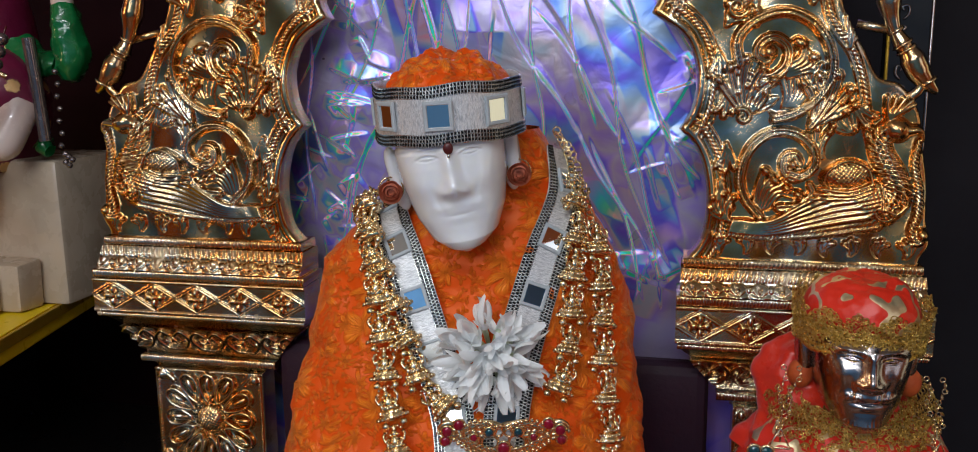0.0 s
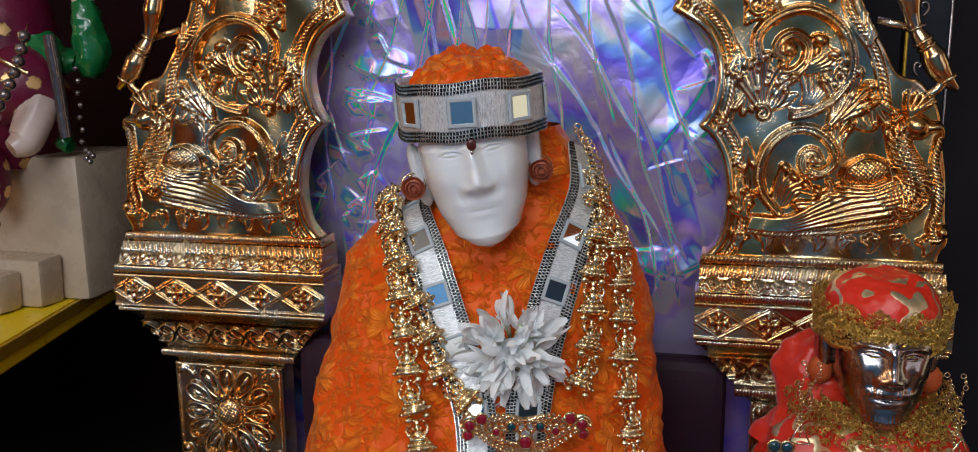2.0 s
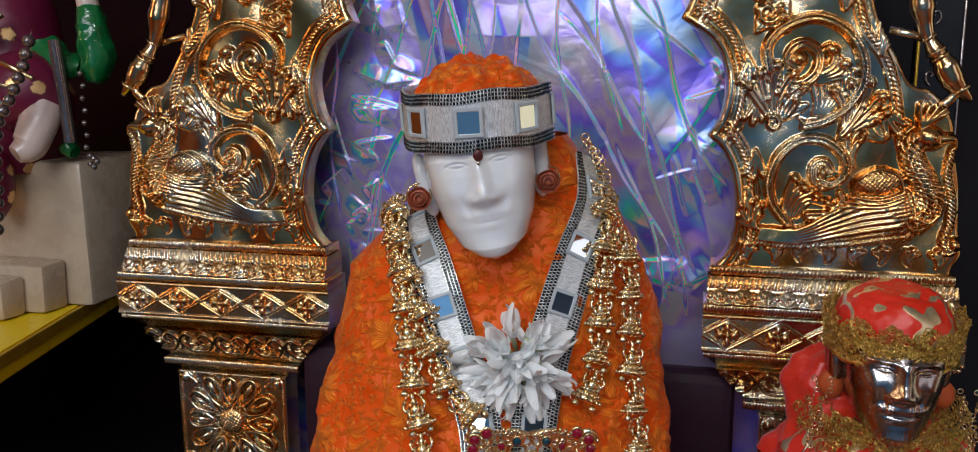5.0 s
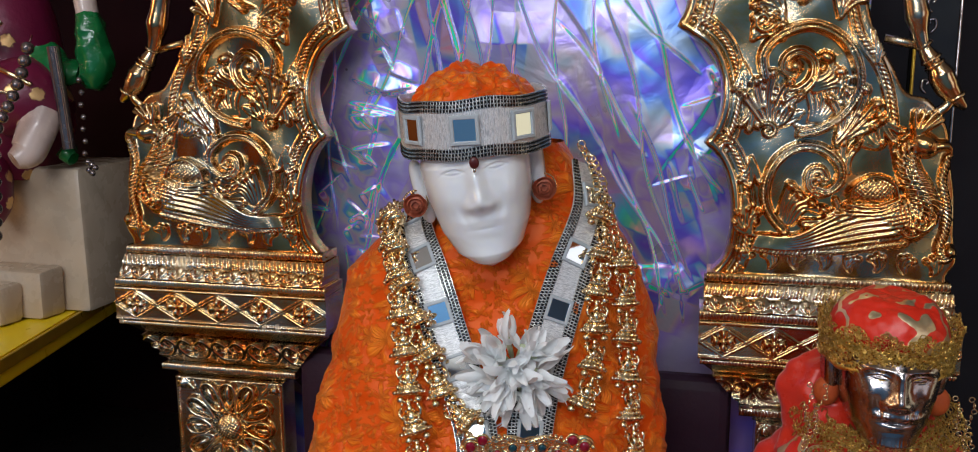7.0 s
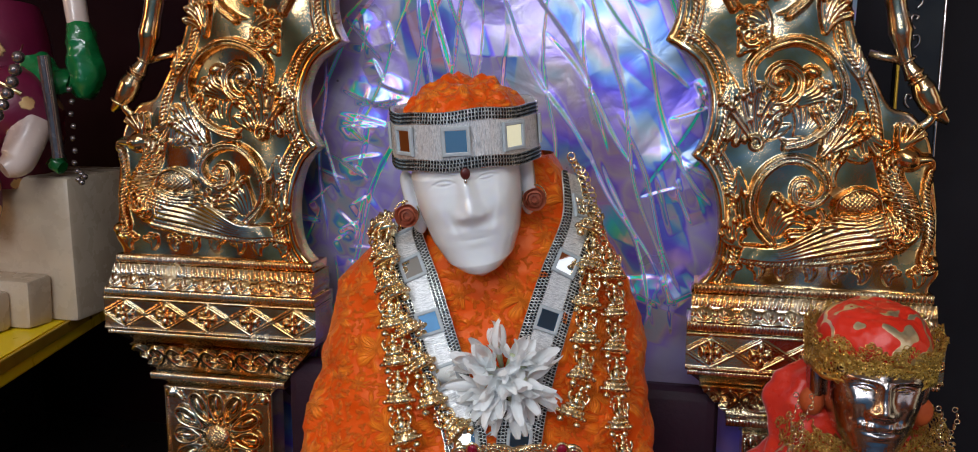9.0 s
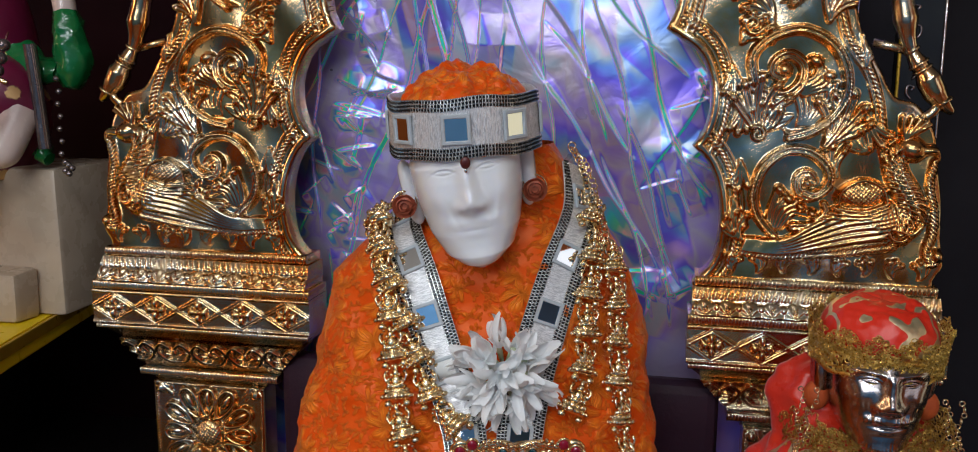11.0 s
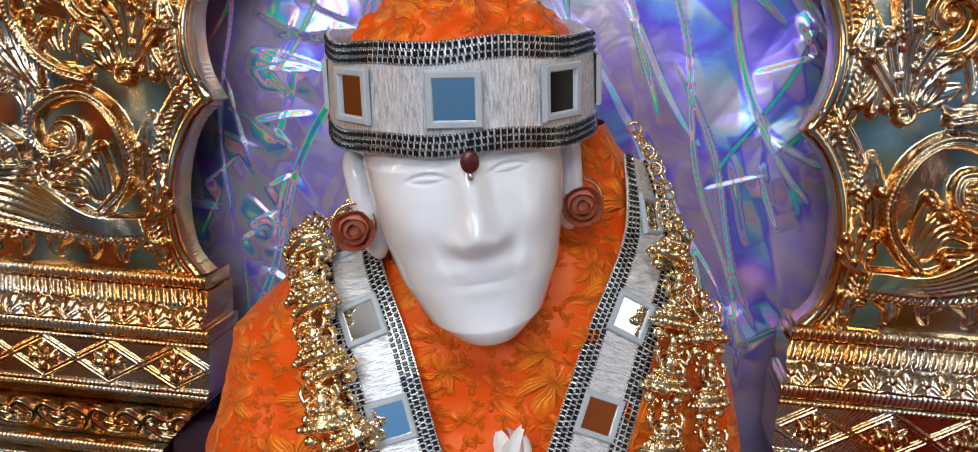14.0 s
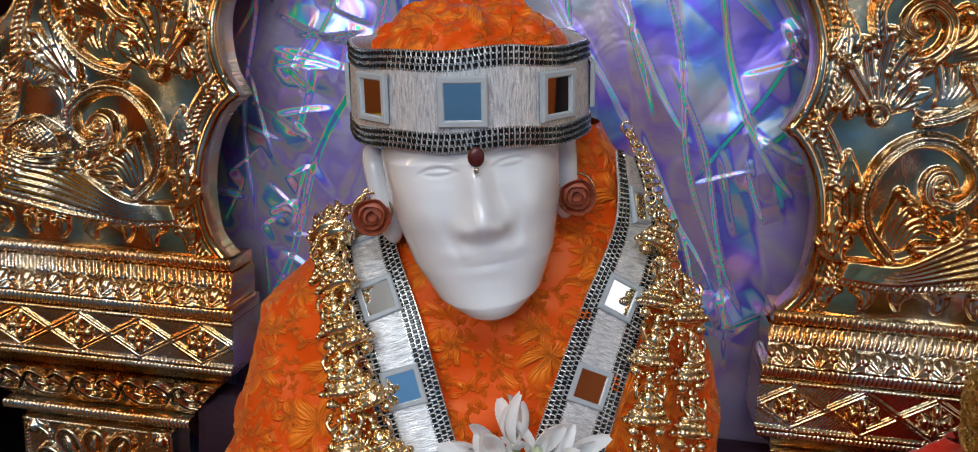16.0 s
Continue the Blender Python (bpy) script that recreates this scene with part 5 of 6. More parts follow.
def unit_meshes():
    """A cast pendant: a plain seated figure on a ribbed lotus base, under an arch."""
    bm = bmesh.new()
    nu, rows = 18, []
    for r, z in ((0.0035, -0.0092), (0.0076, -0.0088), (0.0084, -0.0072), (0.0078, -0.0056), (0.0058, -0.0046), (0.0064, -0.0040), (0.0030, -0.0030)):
        rows.append([bm.verts.new((r * (1 + 0.07 * (k % 2)) * math.cos(2 * math.pi * k / nu), 0.62 * r * (1 + 0.07 * (k % 2)) * math.sin(2 * math.pi * k / nu), z)) for k in range(nu)])
    for a, b in zip(rows[:-1], rows[1:]):
        for k in range(nu):
            bm.faces.new((a[k], a[(k + 1) % nu], b[(k + 1) % nu], b[k]))
    bm.faces.new(rows[0][::-1])
    bm.faces.new(rows[-1])
    blob(bm, (0, -0.0008, -0.0018), (0.0062, 0.0034, 0.0019), None, 10, 6)
    blob(bm, (0, -0.0006, 0.0012), (0.0030, 0.0026, 0.0034), None, 10, 6)
    blob(bm, (0, -0.0008, 0.0056), (0.0019, 0.0019, 0.0021), None, 8, 6)
    blob(bm, (0, -0.0004, 0.0084), (0.0014, 0.0014, 0.0024), None, 8, 6)
    for s in (1, -1):
        tube(bm, [(s * 0.0026, -0.001, 0.003), (s * 0.0056, -0.002, 0.0012), (s * 0.0062, -0.0022, 0.0042), (s * 0.0050, -0.0018, 0.0064)], [0.0011, 0.0010, 0.0009, 0.0011], 6)
        tube(bm, [(s * 0.0024, -0.0016, 0.0022), (s * 0.0044, -0.0030, 0.0000), (s * 0.0030, -0.0040, -0.0014)], [0.0010, 0.0010, 0.0009], 6)
        blob(bm, (s * 0.0058, -0.0012, -0.0038), (0.0014, 0.0014, 0.0012), None, 8, 5)
        blob(bm, (s * 0.0021, -0.0022, 0.0046), 0.0009, None, 6, 4)
    for k in range(14):
        a = 2 * math.pi * k / 14
        blob(bm, (0.0086 * math.cos(a), 0.0054 * math.sin(a), -0.0072), 0.00125, None, 6, 4)
        blob(bm, (0.0066 * math.cos(a), 0.0042 * math.sin(a), -0.0043), 0.0010, None, 6, 4)
    for k in range(5):
        blob(bm, (-0.004 + 0.002 * k, -0.0036, -0.0016 + 0.0005 * (k % 2)), 0.0009, None, 6, 4)
    for k in range(9):
        a = math.pi * k / 8
        blob(bm, (0.0052 * math.cos(a), 0.0012, 0.0045 + 0.0058 * math.sin(a)), 0.00095, None, 6, 4)
    me = bpy.data.meshes.new("pendant")
    bm.to_mesh(me)
    bm.free()
    me.materials.append(JEWEL)
    me.polygons.foreach_set("use_smooth", [True] * len(me.polygons))
    bm = blob(bmesh.new(), (0, 0, 0), (0.0024, 0.0023, 0.0021), None, 12, 8)
    be = bpy.data.meshes.new("bead")
    bm.to_mesh(be)
    bm.free()
    be.materials.append(JEWEL)
    be.polygons.foreach_set("use_smooth", [True] * len(be.polygons))
    bm = ring(bmesh.new(), (0, 0, 0), 0.0026, 0.00062, (0, -1, 0), 14, 6)
    li = bpy.data.meshes.new("link")
    bm.to_mesh(li)
    bm.free()
    li.materials.append(JEWEL)
    li.polygons.foreach_set("use_smooth", [True] * len(li.polygons))
    return me, be, li


PENDANT, BALL, LINK = unit_meshes()


def child(name, mesh, parent, m):
    ob = new(name, mesh)
    ob.parent = parent
    ob.matrix_local = m
    return ob


def necklace_strand(neck, path, links, out=0.010, pitch=0.0218, lean=0.0, scale=1.16):
    """Hang pendants along a path on the robe; its first stretch (links long) is plain chain."""
    rnd = random.Random(int(1000 * abs(path[0][0])))
    pts = [robe_front(x, z, out) for x, z in smooth_path(path, 14)]
    dist = [0.0]
    for (p, _), (q, _) in zip(pts[:-1], pts[1:]):
        dist.append(dist[-1] + (q - p).length)

    def at(s):
        i = min(len(pts) - 2, max(0, int(np.searchsorted(dist, s)) - 1))
        f = (s - dist[i]) / max(1e-9, dist[i + 1] - dist[i])
        p = pts[i][0].lerp(pts[i + 1][0], f)
        n = pts[i][1].lerp(pts[i + 1][1], f).normalized()
        t = (pts[i][0] - pts[i + 1][0]).normalized()
        return p, t, n

    s = 0.0
    while s < links:
        p, t, n = at(s)
        m = Matrix((t.cross(n) * -1, -n, t)).transposed().to_4x4()
        m.translation = p - n * 0.004
        child("chain_link", LINK, neck, m @ pose(0, 0, 0, 0, 0, rnd.choice((20, 70)) + rnd.uniform(-12, 12)))
        s += 0.0043
    s = links + 0.010
    while s < dist[-1] - 0.006:
        p, t, n = at(s)
        x = (-n).cross(t)
        m = Matrix((x, -n, t)).transposed().to_4x4()
        m.translation = p
        ob = child("pendant", PENDANT, neck, m @ pose(0, 0, 0, rnd.uniform(-10, 10), rnd.uniform(-6, 6) + lean, rnd.uniform(-14, 14)) @ Matrix.Scale(scale, 4))
        for sx in (1, -1):
            child("bead", BALL, ob, pose(sx * 0.0052, 0.000, -0.0112))
        s += pitch * scale


neck_in = empty("short_necklace", "gold temple necklace of seated figure pendants with a jewelled centre", "necklace")
neck_in.matrix_world = STATUE
necklace_strand(neck_in, [(-0.048, 1.206), (-0.052, 1.190), (-0.051, 1.165), (-0.045, 1.144), (-0.038, 1.126), (-0.031, 1.107), (-0.024, 1.088), (-0.013, 1.073), (0.000, 1.062)], 0.022, 0.012)
necklace_strand(neck_in, [(0.066, 1.236), (0.074, 1.222), (0.079, 1.180), (0.076, 1.147), (0.074, 1.120), (0.071, 1.094), (0.064, 1.073), (0.056, 1.064)], 0.040, 0.012)
neck_out = empty("long_necklace", "long gold temple necklace of seated figure pendants and ball beads", "necklace")
neck_out.matrix_world = STATUE
necklace_strand(neck_out, [(-0.049, 1.204), (-0.055, 1.186), (-0.053, 1.167), (-0.049, 1.140), (-0.047, 1.118), (-0.044, 1.096), (-0.041, 1.071), (-0.037, 1.054), (-0.030, 1.00), (-0.022, 0.95)], 0.016, 0.013)
necklace_strand(neck_out, [(0.068, 1.238), (0.078, 1.222), (0.089, 1.182), (0.092, 1.158), (0.094, 1.134), (0.094, 1.107), (0.094, 1.086), (0.095, 1.066), (0.096, 1.048), (0.096, 0.99), (0.090, 0.94)], 0.080, 0.012)


def build_brooch():
    p, n = robe_front(0.029, 1.050, 0.020)
    ob = empty("jewelled_brooch", "gold openwork necklace centrepiece with red and green stones", "brooch")
    ob.matrix_world = STATUE @ Matrix.Translation(p) @ pose(0, 0, 0, 18, 0, 0) @ Matrix.Diagonal((1.08, 1.2, 1.3, 1))
    bm = bmesh.new()
    for s in (1, -1):
        tube(bm, smooth_path([(0, 0, -0.012), (s * 0.012, 0, -0.009), (s * 0.026, 0, 0.000), (s * 0.037, 0, 0.004), (s * 0.033, 0, 0.009), (s * 0.022, 0, 0.006), (s * 0.010, 0, 0.009), (0, 0, 0.006)], 5), 0.0016, 8)
        for cx, cz, r in ((0.008, -0.003, 0.005), (0.019, 0.000, 0.0045), (0.028, 0.003, 0.0038), (0.013, 0.004, 0.003)):
            ring(bm, (s * cx, -0.0006, cz), r, 0.0010, (0, -1, 0), 14, 6)
        for k in range(9):
            f = k / 8
            ring(bm, (s * (0.003 + 0.030 * f), -0.001, 0.0035 + 0.003 * math.sin(4 * f)), 0.0026, 0.0008, (0, -1, 0), 10, 5)
            ring(bm, (s * (0.002 + 0.024 * f), -0.001, -0.0095 + 0.010 * f * f), 0.0024, 0.0008, (0, -1, 0), 10, 5)
        for k in range(12):
            f = k / 11
            blob(bm, (s * (0.004 + 0.034 * f), -0.0014, 0.0075 + 0.0035 * math.sin(5 * f)), 0.0013, None, 8, 5)
            blob(bm, (s * (0.003 + 0.026 * f), -0.0012, -0.0135 + 0.013 * f * f), 0.0013, None, 8, 5)
    part("openwork", bm, JEWEL, ob)
    for x, z, r, m in ((0, -0.006, 0.0036, RUBY), (0.0085, 0.004, 0.0026, EMERALD), (-0.0085, 0.004, 0.0026, EMERALD), (0.026, 0.009, 0.0030, RUBY), (0.033, 0.005, 0.0030, RUBY),
                       (-0.026, 0.009, 0.0030, RUBY), (-0.033, 0.005, 0.0030, RUBY), (0.034, -0.001, 0.0028, RUBY), (-0.034, -0.001, 0.0028, RUBY), (0.0175, 0.001, 0.0020, RUBY), (-0.0175, 0.001, 0.0020, RUBY)):
        st = part("stone", blob(bmesh.new(), (x, -0.0022, z), (r, r * 0.55, r), None, 12, 8), m, ob)
        part("setting", ring(bmesh.new(), (x, -0.0014, z), r * 1.08, 0.0008, (0, -1, 0), 14, 6), JEWEL, st)


build_brooch()


def build_earring(at, label):
    """A rose of coiled clay petals on a wire hoop."""
    ob = empty("earring", label, "earring", group="rose earrings")
    ob.matrix_world = HEAD @ pose(*at)
    rnd = random.Random(5)
    for r, n, tilt in ((0.0024, 3, 0.1), (0.0044, 4, 0.35), (0.0064, 5, 0.7)):
        for k in range(n):
            a0 = 2 * math.pi * (k + rnd.uniform(-0.2, 0.2)) / n + r * 300
            bm = bmesh.new()
            grid = []
            for j in range(5):
                row = []
                for i in range(9):
                    a = a0 + (i / 8 - 0.5) * 2 * math.pi / n * 1.45
                    hgt = j / 4
                    rr = r * (0.75 + (0.30 + tilt * 0.25) * hgt) * (1 + 0.10 * abs(i / 8 - 0.5))
                    row.append(bm.verts.new((rr * math.cos(a), -0.0010 - 0.0052 * hgt * (1 - 0.35 * tilt) + 0.0012 * abs(2 * i / 8 - 1) ** 2, rr * math.sin(a))))
                grid.append(row)
            for j in range(4):
                for i in range(8):
                    bm.faces.new((grid[j][i], grid[j][i + 1], grid[j + 1][i + 1], grid[j + 1][i]))
            bmesh.ops.solidify(bm, geom=list(bm.faces), thickness=0.0007)
            part("petal", bm, CLAY, ob)
    part("rose_base", blob(bmesh.new(), (0, -0.001, 0), (0.0062, 0.0020, 0.0062), None, 14, 6), CLAY, ob)
    part("hoop", ring(bmesh.new(), (0, 0.0008, 0.0010), 0.0082, 0.0006, (0.1, -1, 0.1), 28, 6), JEWEL, ob, "thin gold wire hoop")
    return ob


build_earring((-0.0430, -0.014, -0.0105), "terracotta rose earring on a gold hoop at the ear")
build_earring((0.0435, -0.012, -0.0055), "terracotta rose earring on a gold hoop at the ear")

tilak = empty("forehead_jewel", "small maroon forehead mark with a hanging crystal", "jewel")
tilak.matrix_world = HEAD @ pose(-0.001, -0.0575, 0.0225)
part("mark", blob(bmesh.new(), (0, 0, 0), (0.0032, 0.0014, 0.0038), None, 14, 8), MARK, tilak)
part("crystal", blob(bmesh.new(), (0, -0.0014, -0.0046), (0.0011, 0.0011, 0.0015), None, 10, 6), BEADS_LIGHT, tilak)


# ---- the white flower ----
def petal_mesh(length, width, curl, cup, seed):
    nl, nw = 8, 5
    bm = bmesh.new()
    rnd = random.Random(seed)
    tw = rnd.uniform(-0.35, 0.35)
    g = []
    for i in range(nl):
        f = i / (nl - 1)
        w = width * max(0.06, 0.30 * (1 - f) + 0.80 * math.sin(math.pi * (0.04 + 0.90 * f)) ** 0.62)
        y, z = length * f * math.cos(curl * f * 0.7), length * f * math.sin(curl * f * 0.7)
        row = []
        for k in range(nw):
            u = 2 * k / (nw - 1) - 1
            x = w * 0.5 * u
            dz = cup * w * (u * u) + tw * x * f
            row.append(bm.verts.new((x, y, z + dz)))
        g.append(row)
    for i in range(nl - 1):
        for k in range(nw - 1):
            bm.faces.new((g[i][k], g[i][k + 1], g[i + 1][k + 1], g[i + 1][k]))
    me = bpy.data.meshes.new("petal")
    bm.to_mesh(me)
    bm.free()
    me.materials.append(PETAL)
    me.polygons.foreach_set("use_smooth", [True] * len(me.polygons))
    return me


PETALS = [petal_mesh(l, w, c, k, i) for i, (l, w, c, k) in enumerate(((0.021, 0.0076, 0.7, 0.32), (0.019, 0.0070, -0.2, 0.36), (0.023, 0.0072, 1.0, 0.30),
                                                                      (0.018, 0.0078, 0.3, 0.38), (0.020, 0.0068, 1.3, 0.34)))]


def build_flower():
    fl = empty("white_flower", "fresh white tuberose blossoms bunched on the statue's chest", "flower")
    fl.matrix_world = pose(0.043, 0.612, 1.101, 8, 0, 8)
    rnd = random.Random(21)
    spots = [(0.0, 0.0)] + [(0.45, 60 * k + 20) for k in range(6)] + [(1.0, 36 * k + 6) for k in range(10)] + [(1.3, 60 * k + 36) for k in range(6)]
    for tilt, az in spots:
        tilt += rnd.uniform(-0.1, 0.1)
        az = radians(az + rnd.uniform(-10, 10))
        d = Vector((math.sin(tilt) * math.cos(az), -math.cos(tilt), math.sin(tilt) * math.sin(az)))
        base = Vector((0, 0.010, 0)) + Vector((d.x * 0.020, d.y * 0.016, d.z * 0.020))
        q = d.to_track_quat("Z", "Y")
        n = rnd.choice((6, 6, 7))
        for k in range(n):
            a = 360 * k / n + rnd.uniform(-16, 16)
            lift = rnd.uniform(14, 72)
            m = Matrix.Translation(base) @ q.to_matrix().to_4x4() @ pose(0, 0, 0, 0, 0, a) @ pose(0, 0.0015, 0, lift, rnd.uniform(-15, 15), 0)
            child("petal", rnd.choice(PETALS), fl, m @ Matrix.Scale(rnd.uniform(0.85, 1.15), 4))
        bm = tube(bmesh.new(), [base - d * 0.012, base + d * 0.003], [0.0016, 0.0022], 8)
        part("floret_tube", bm, FLORET, fl)


FLORET = surface("pale_green_floret", (0.60, 0.68, 0.42), (0.70, 0.74, 0.55), (0.5, 0.6), 0.0, 200, 900, 0.2, 0.0003)
build_flower()


# ---- the small silver statue ----
def patterned_red(name, ground, gilt, scale, edge):
    m, t, b = nodes_of(name)
    v = coords(t)
    w = t.nodes.new("ShaderNodeTexWave")
    w.wave_type = "RINGS"
    w.inputs["Scale"].default_value, w.inputs["Distortion"].default_value = scale, 7
    w.inputs["Detail"].default_value, w.inputs["Detail Scale"].default_value = 0.6, 5
    t.links.new(v, w.inputs["Vector"])
    gold = ramp(t, w.outputs["Fac"], [(edge, (0, 0, 0)), (edge + 0.07, (1, 1, 1))])
    t.links.new(mix(t, gold, ground, gilt), b.inputs["Base Color"])
    t.links.new(op(t, "MULTIPLY", gold, 0.85), b.inputs["Metallic"])
    b.inputs["Roughness"].default_value = 0.34
    bump(t, b, op(t, "ADD", gold, op(t, "MULTIPLY", noise_tex(t, v, 900, 3), 0.5)), 0.4, 0.0006)
    return m


RED_GOLD = patterned_red("red_brocade_with_gold", (0.72, 0.030, 0.012), (0.86, 0.70, 0.42), 15, 0.74)


def sprigged(name, ground, other, gilt):
    """Silk woven with small gilt sprigs set well apart."""
    m, t, b = nodes_of(name)
    v = coords(t)
    vo = t.nodes.new("ShaderNodeTexVoronoi")
    vo.inputs["Scale"].default_value, vo.inputs["Randomness"].default_value = 34, 0.7
    t.links.new(v, vo.inputs["Vector"])
    ragged = op(t, "ADD", vo.outputs["Distance"], op(t, "MULTIPLY", noise_tex(t, v, 260, 2), 0.22))
    gold = ramp(t, ragged, [(0.33, (1, 1, 1)), (0.38, (0, 0, 0))])
    silk = mix(t, noise_tex(t, v, 14, 4), ground, other)
    t.links.new(mix(t, gold, silk, gilt), b.inputs["Base Color"])
    t.links.new(op(t, "MULTIPLY", gold, 0.85), b.inputs["Metallic"])
    b.inputs["Roughness"].default_value = 0.36
    bump(t, b, op(t, "ADD", gold, noise_tex(t, v, 60, 3)), 0.5, 0.002)
    return m


MAGENTA_GOLD = sprigged("magenta_silk_with_gilt_sprigs", (0.20, 0.010, 0.060), (0.09, 0.005, 0.018), (0.80, 0.52, 0.24))
THREAD = surface("gold_metal_thread", (0.80, 0.55, 0.16), (0.56, 0.36, 0.08), (0.22, 0.38), 1.0, 200, 1500, 0.3, 0.0003)
SX, SY = 0.283, 0.697
SMALL = pose(SX, SY, 1.0935, 4, 2, 2)
build_head("silver_statue", SMALL, 0.88, SILVER, "darkened polished silver statue head with moustache", 0.0016)
cap = wrap_cloth("turban_hat", SMALL @ pose(0, 0, 0.012), 0.0395, 0.0425, 0.004, 0.042, RED_GOLD, "red brocade cap with gold scroll pattern", 8.0, 0.006)


def loops(name, spots, radius, wire, material, parent, label, category):
    """A mass of small thread loops at (point, normal)."""
    rnd = random.Random(9)
    V, F = [], []
    n, sd = 9, 3
    for p, nn in spots:
        q = (Vector(nn) + Vector((rnd.uniform(-0.7, 0.7), rnd.uniform(-0.7, 0.7), rnd.uniform(-0.7, 0.7)))).to_track_quat("Z", "Y")
        r = radius * rnd.uniform(0.6, 1.25)
        n0 = len(V)
        for i in range(n):
            a = 2 * math.pi * i / n
            for k in range(sd):
                b = 2 * math.pi * k / sd
                V.append(Vector(p) + q @ Vector(((r + wire * math.cos(b)) * math.cos(a), (r + wire * math.cos(b)) * math.sin(a), wire * math.sin(b))))
        for i in range(n):
            for k in range(sd):
                F.append((n0 + i * sd + k, n0 + ((i + 1) % n) * sd + k, n0 + ((i + 1) % n) * sd + (k + 1) % sd, n0 + i * sd + (k + 1) % sd))
    ob = raw(name, V, F, material, parent, label)
    return tagged(ob, "", category)


rnd = random.Random(2)
crown = empty("crochet_headdress", "crocheted gold thread crown with scalloped top edge", "headdress")
crown.matrix_world = SMALL @ pose(0, 0, 0.0235, 0, 0, 0)
spots = []
for i in range(1900):
    a = rnd.uniform(-math.pi, math.pi)
    top = 0.0100 + 0.0085 * abs(math.sin(6.5 * a))
    z = rnd.uniform(-0.013, top)
    r = 1.0 + 0.05 * (z + 0.012) / 0.02
    spots.append(((0.0415 * r * math.sin(a), -0.0440 * r * math.cos(a), z), (math.sin(a), -math.cos(a), 0)))
tagged(loops("crochet", spots, 0.0016, 0.00040, THREAD, crown, "", ""), kind="stuff")
bm = bmesh.new()
for z, w in ((-0.013, 0.0016), (-0.009, 0.0011), (0.001, 0.0018), (0.0045, 0.0012)):
    tube(bm, [(0.0415 * math.sin(2 * math.pi * i / 72), -0.0440 * math.cos(2 * math.pi * i / 72), z + 0.0012 * math.sin(i * 0.9)) for i in range(72)], w, 6, True)
part("cord", bm, THREAD, crown)
scarf = empty("thread_scarf", "crumpled gold thread scarf round the silver statue's neck", "scarf")
scarf.matrix_world = pose(SX, SY + 0.004, 1.048)
spots = []
for i in range(2400):
    a, b = rnd.uniform(-math.pi, math.pi), rnd.uniform(-math.pi, math.pi)
    rr = 0.013 * math.sqrt(rnd.random())
    R = 0.043 + rr * math.cos(b)
    spots.append(((R * math.sin(a) * 1.05, -R * math.cos(a) * 0.95, rr * 1.3 * math.sin(b) - 0.012 * math.cos(a) + 0.006), (math.sin(a), -math.cos(a), 0.4)))
tagged(loops("crochet", spots, 0.0014, 0.00045, THREAD, scarf, "", ""), kind="stuff")


def cloak(name, cx, cy, rows, material, label, seed):
    nz, na = 70, 110
    zs, aa, bb, sh = zip(*rows)
    V, F = [], []
    for j in range(nz + 1):
        z = zs[0] + (zs[-1] - zs[0]) * j / nz
        a, b, s = (float(np.interp(z, zs, q)) for q in (aa, bb, sh))
        for i in range(na):
            t = 2 * math.pi * i / na
            p = Vector((cx + s + a * math.sin(t), cy - b * math.cos(t), z))
            d = 0.009 * noise.noise(p * 25 + Vector((seed, 0, 0))) + 0.005 * noise.noise(p * 60) + 0.0015 * noise.noise(p * 140) + 0.0015 * math.sin(9 * t + 60 * z)
            V.append(p + Vector((math.sin(t), -math.cos(t), 0.3)) * d)
    for j in range(nz):
        for i in range(na):
            p, q = j * na + i, j * na + (i + 1) % na
            F.append((p, q, q + na, p + na))
    ob = raw(name, V, F, material, None, label)
    return tagged(ob, "", "robe")


cloak("red_robe", SX, SY + 0.012, ((ALTAR, 0.085, 0.075, 0), (0.95, 0.080, 0.075, 0), (1.00, 0.073, 0.068, 0), (1.025, 0.064, 0.055, 0), (1.040, 0.050, 0.042, 0), (1.050, 0.030, 0.030, 0)),
      RED_GOLD, "red and gold brocade robe on the silver statue", 3)
cloak("red_veil", SX - 0.010, SY + 0.024, ((1.010, 0.062, 0.045, 0), (1.04, 0.054, 0.038, 0), (1.07, 0.050, 0.030, -0.003), (1.088, 0.044, 0.022, 0.0), (1.098, 0.036, 0.016, 0.004)),
      RED, "red satin veil cloth behind the silver statue's head", 5)
for s in (1, -1):
    e = part("ear_paste", blob(bmesh.new(), (0, 0, 0), (0.0085, 0.0085, 0.0105), None, 20, 14), ORANGE_PASTE, None, "lump of orange paste on the silver statue's ear lobe")
    e.matrix_world = SMALL @ pose(s * 0.0355, -0.004, -0.018)
    tagged(e, "", "paste")
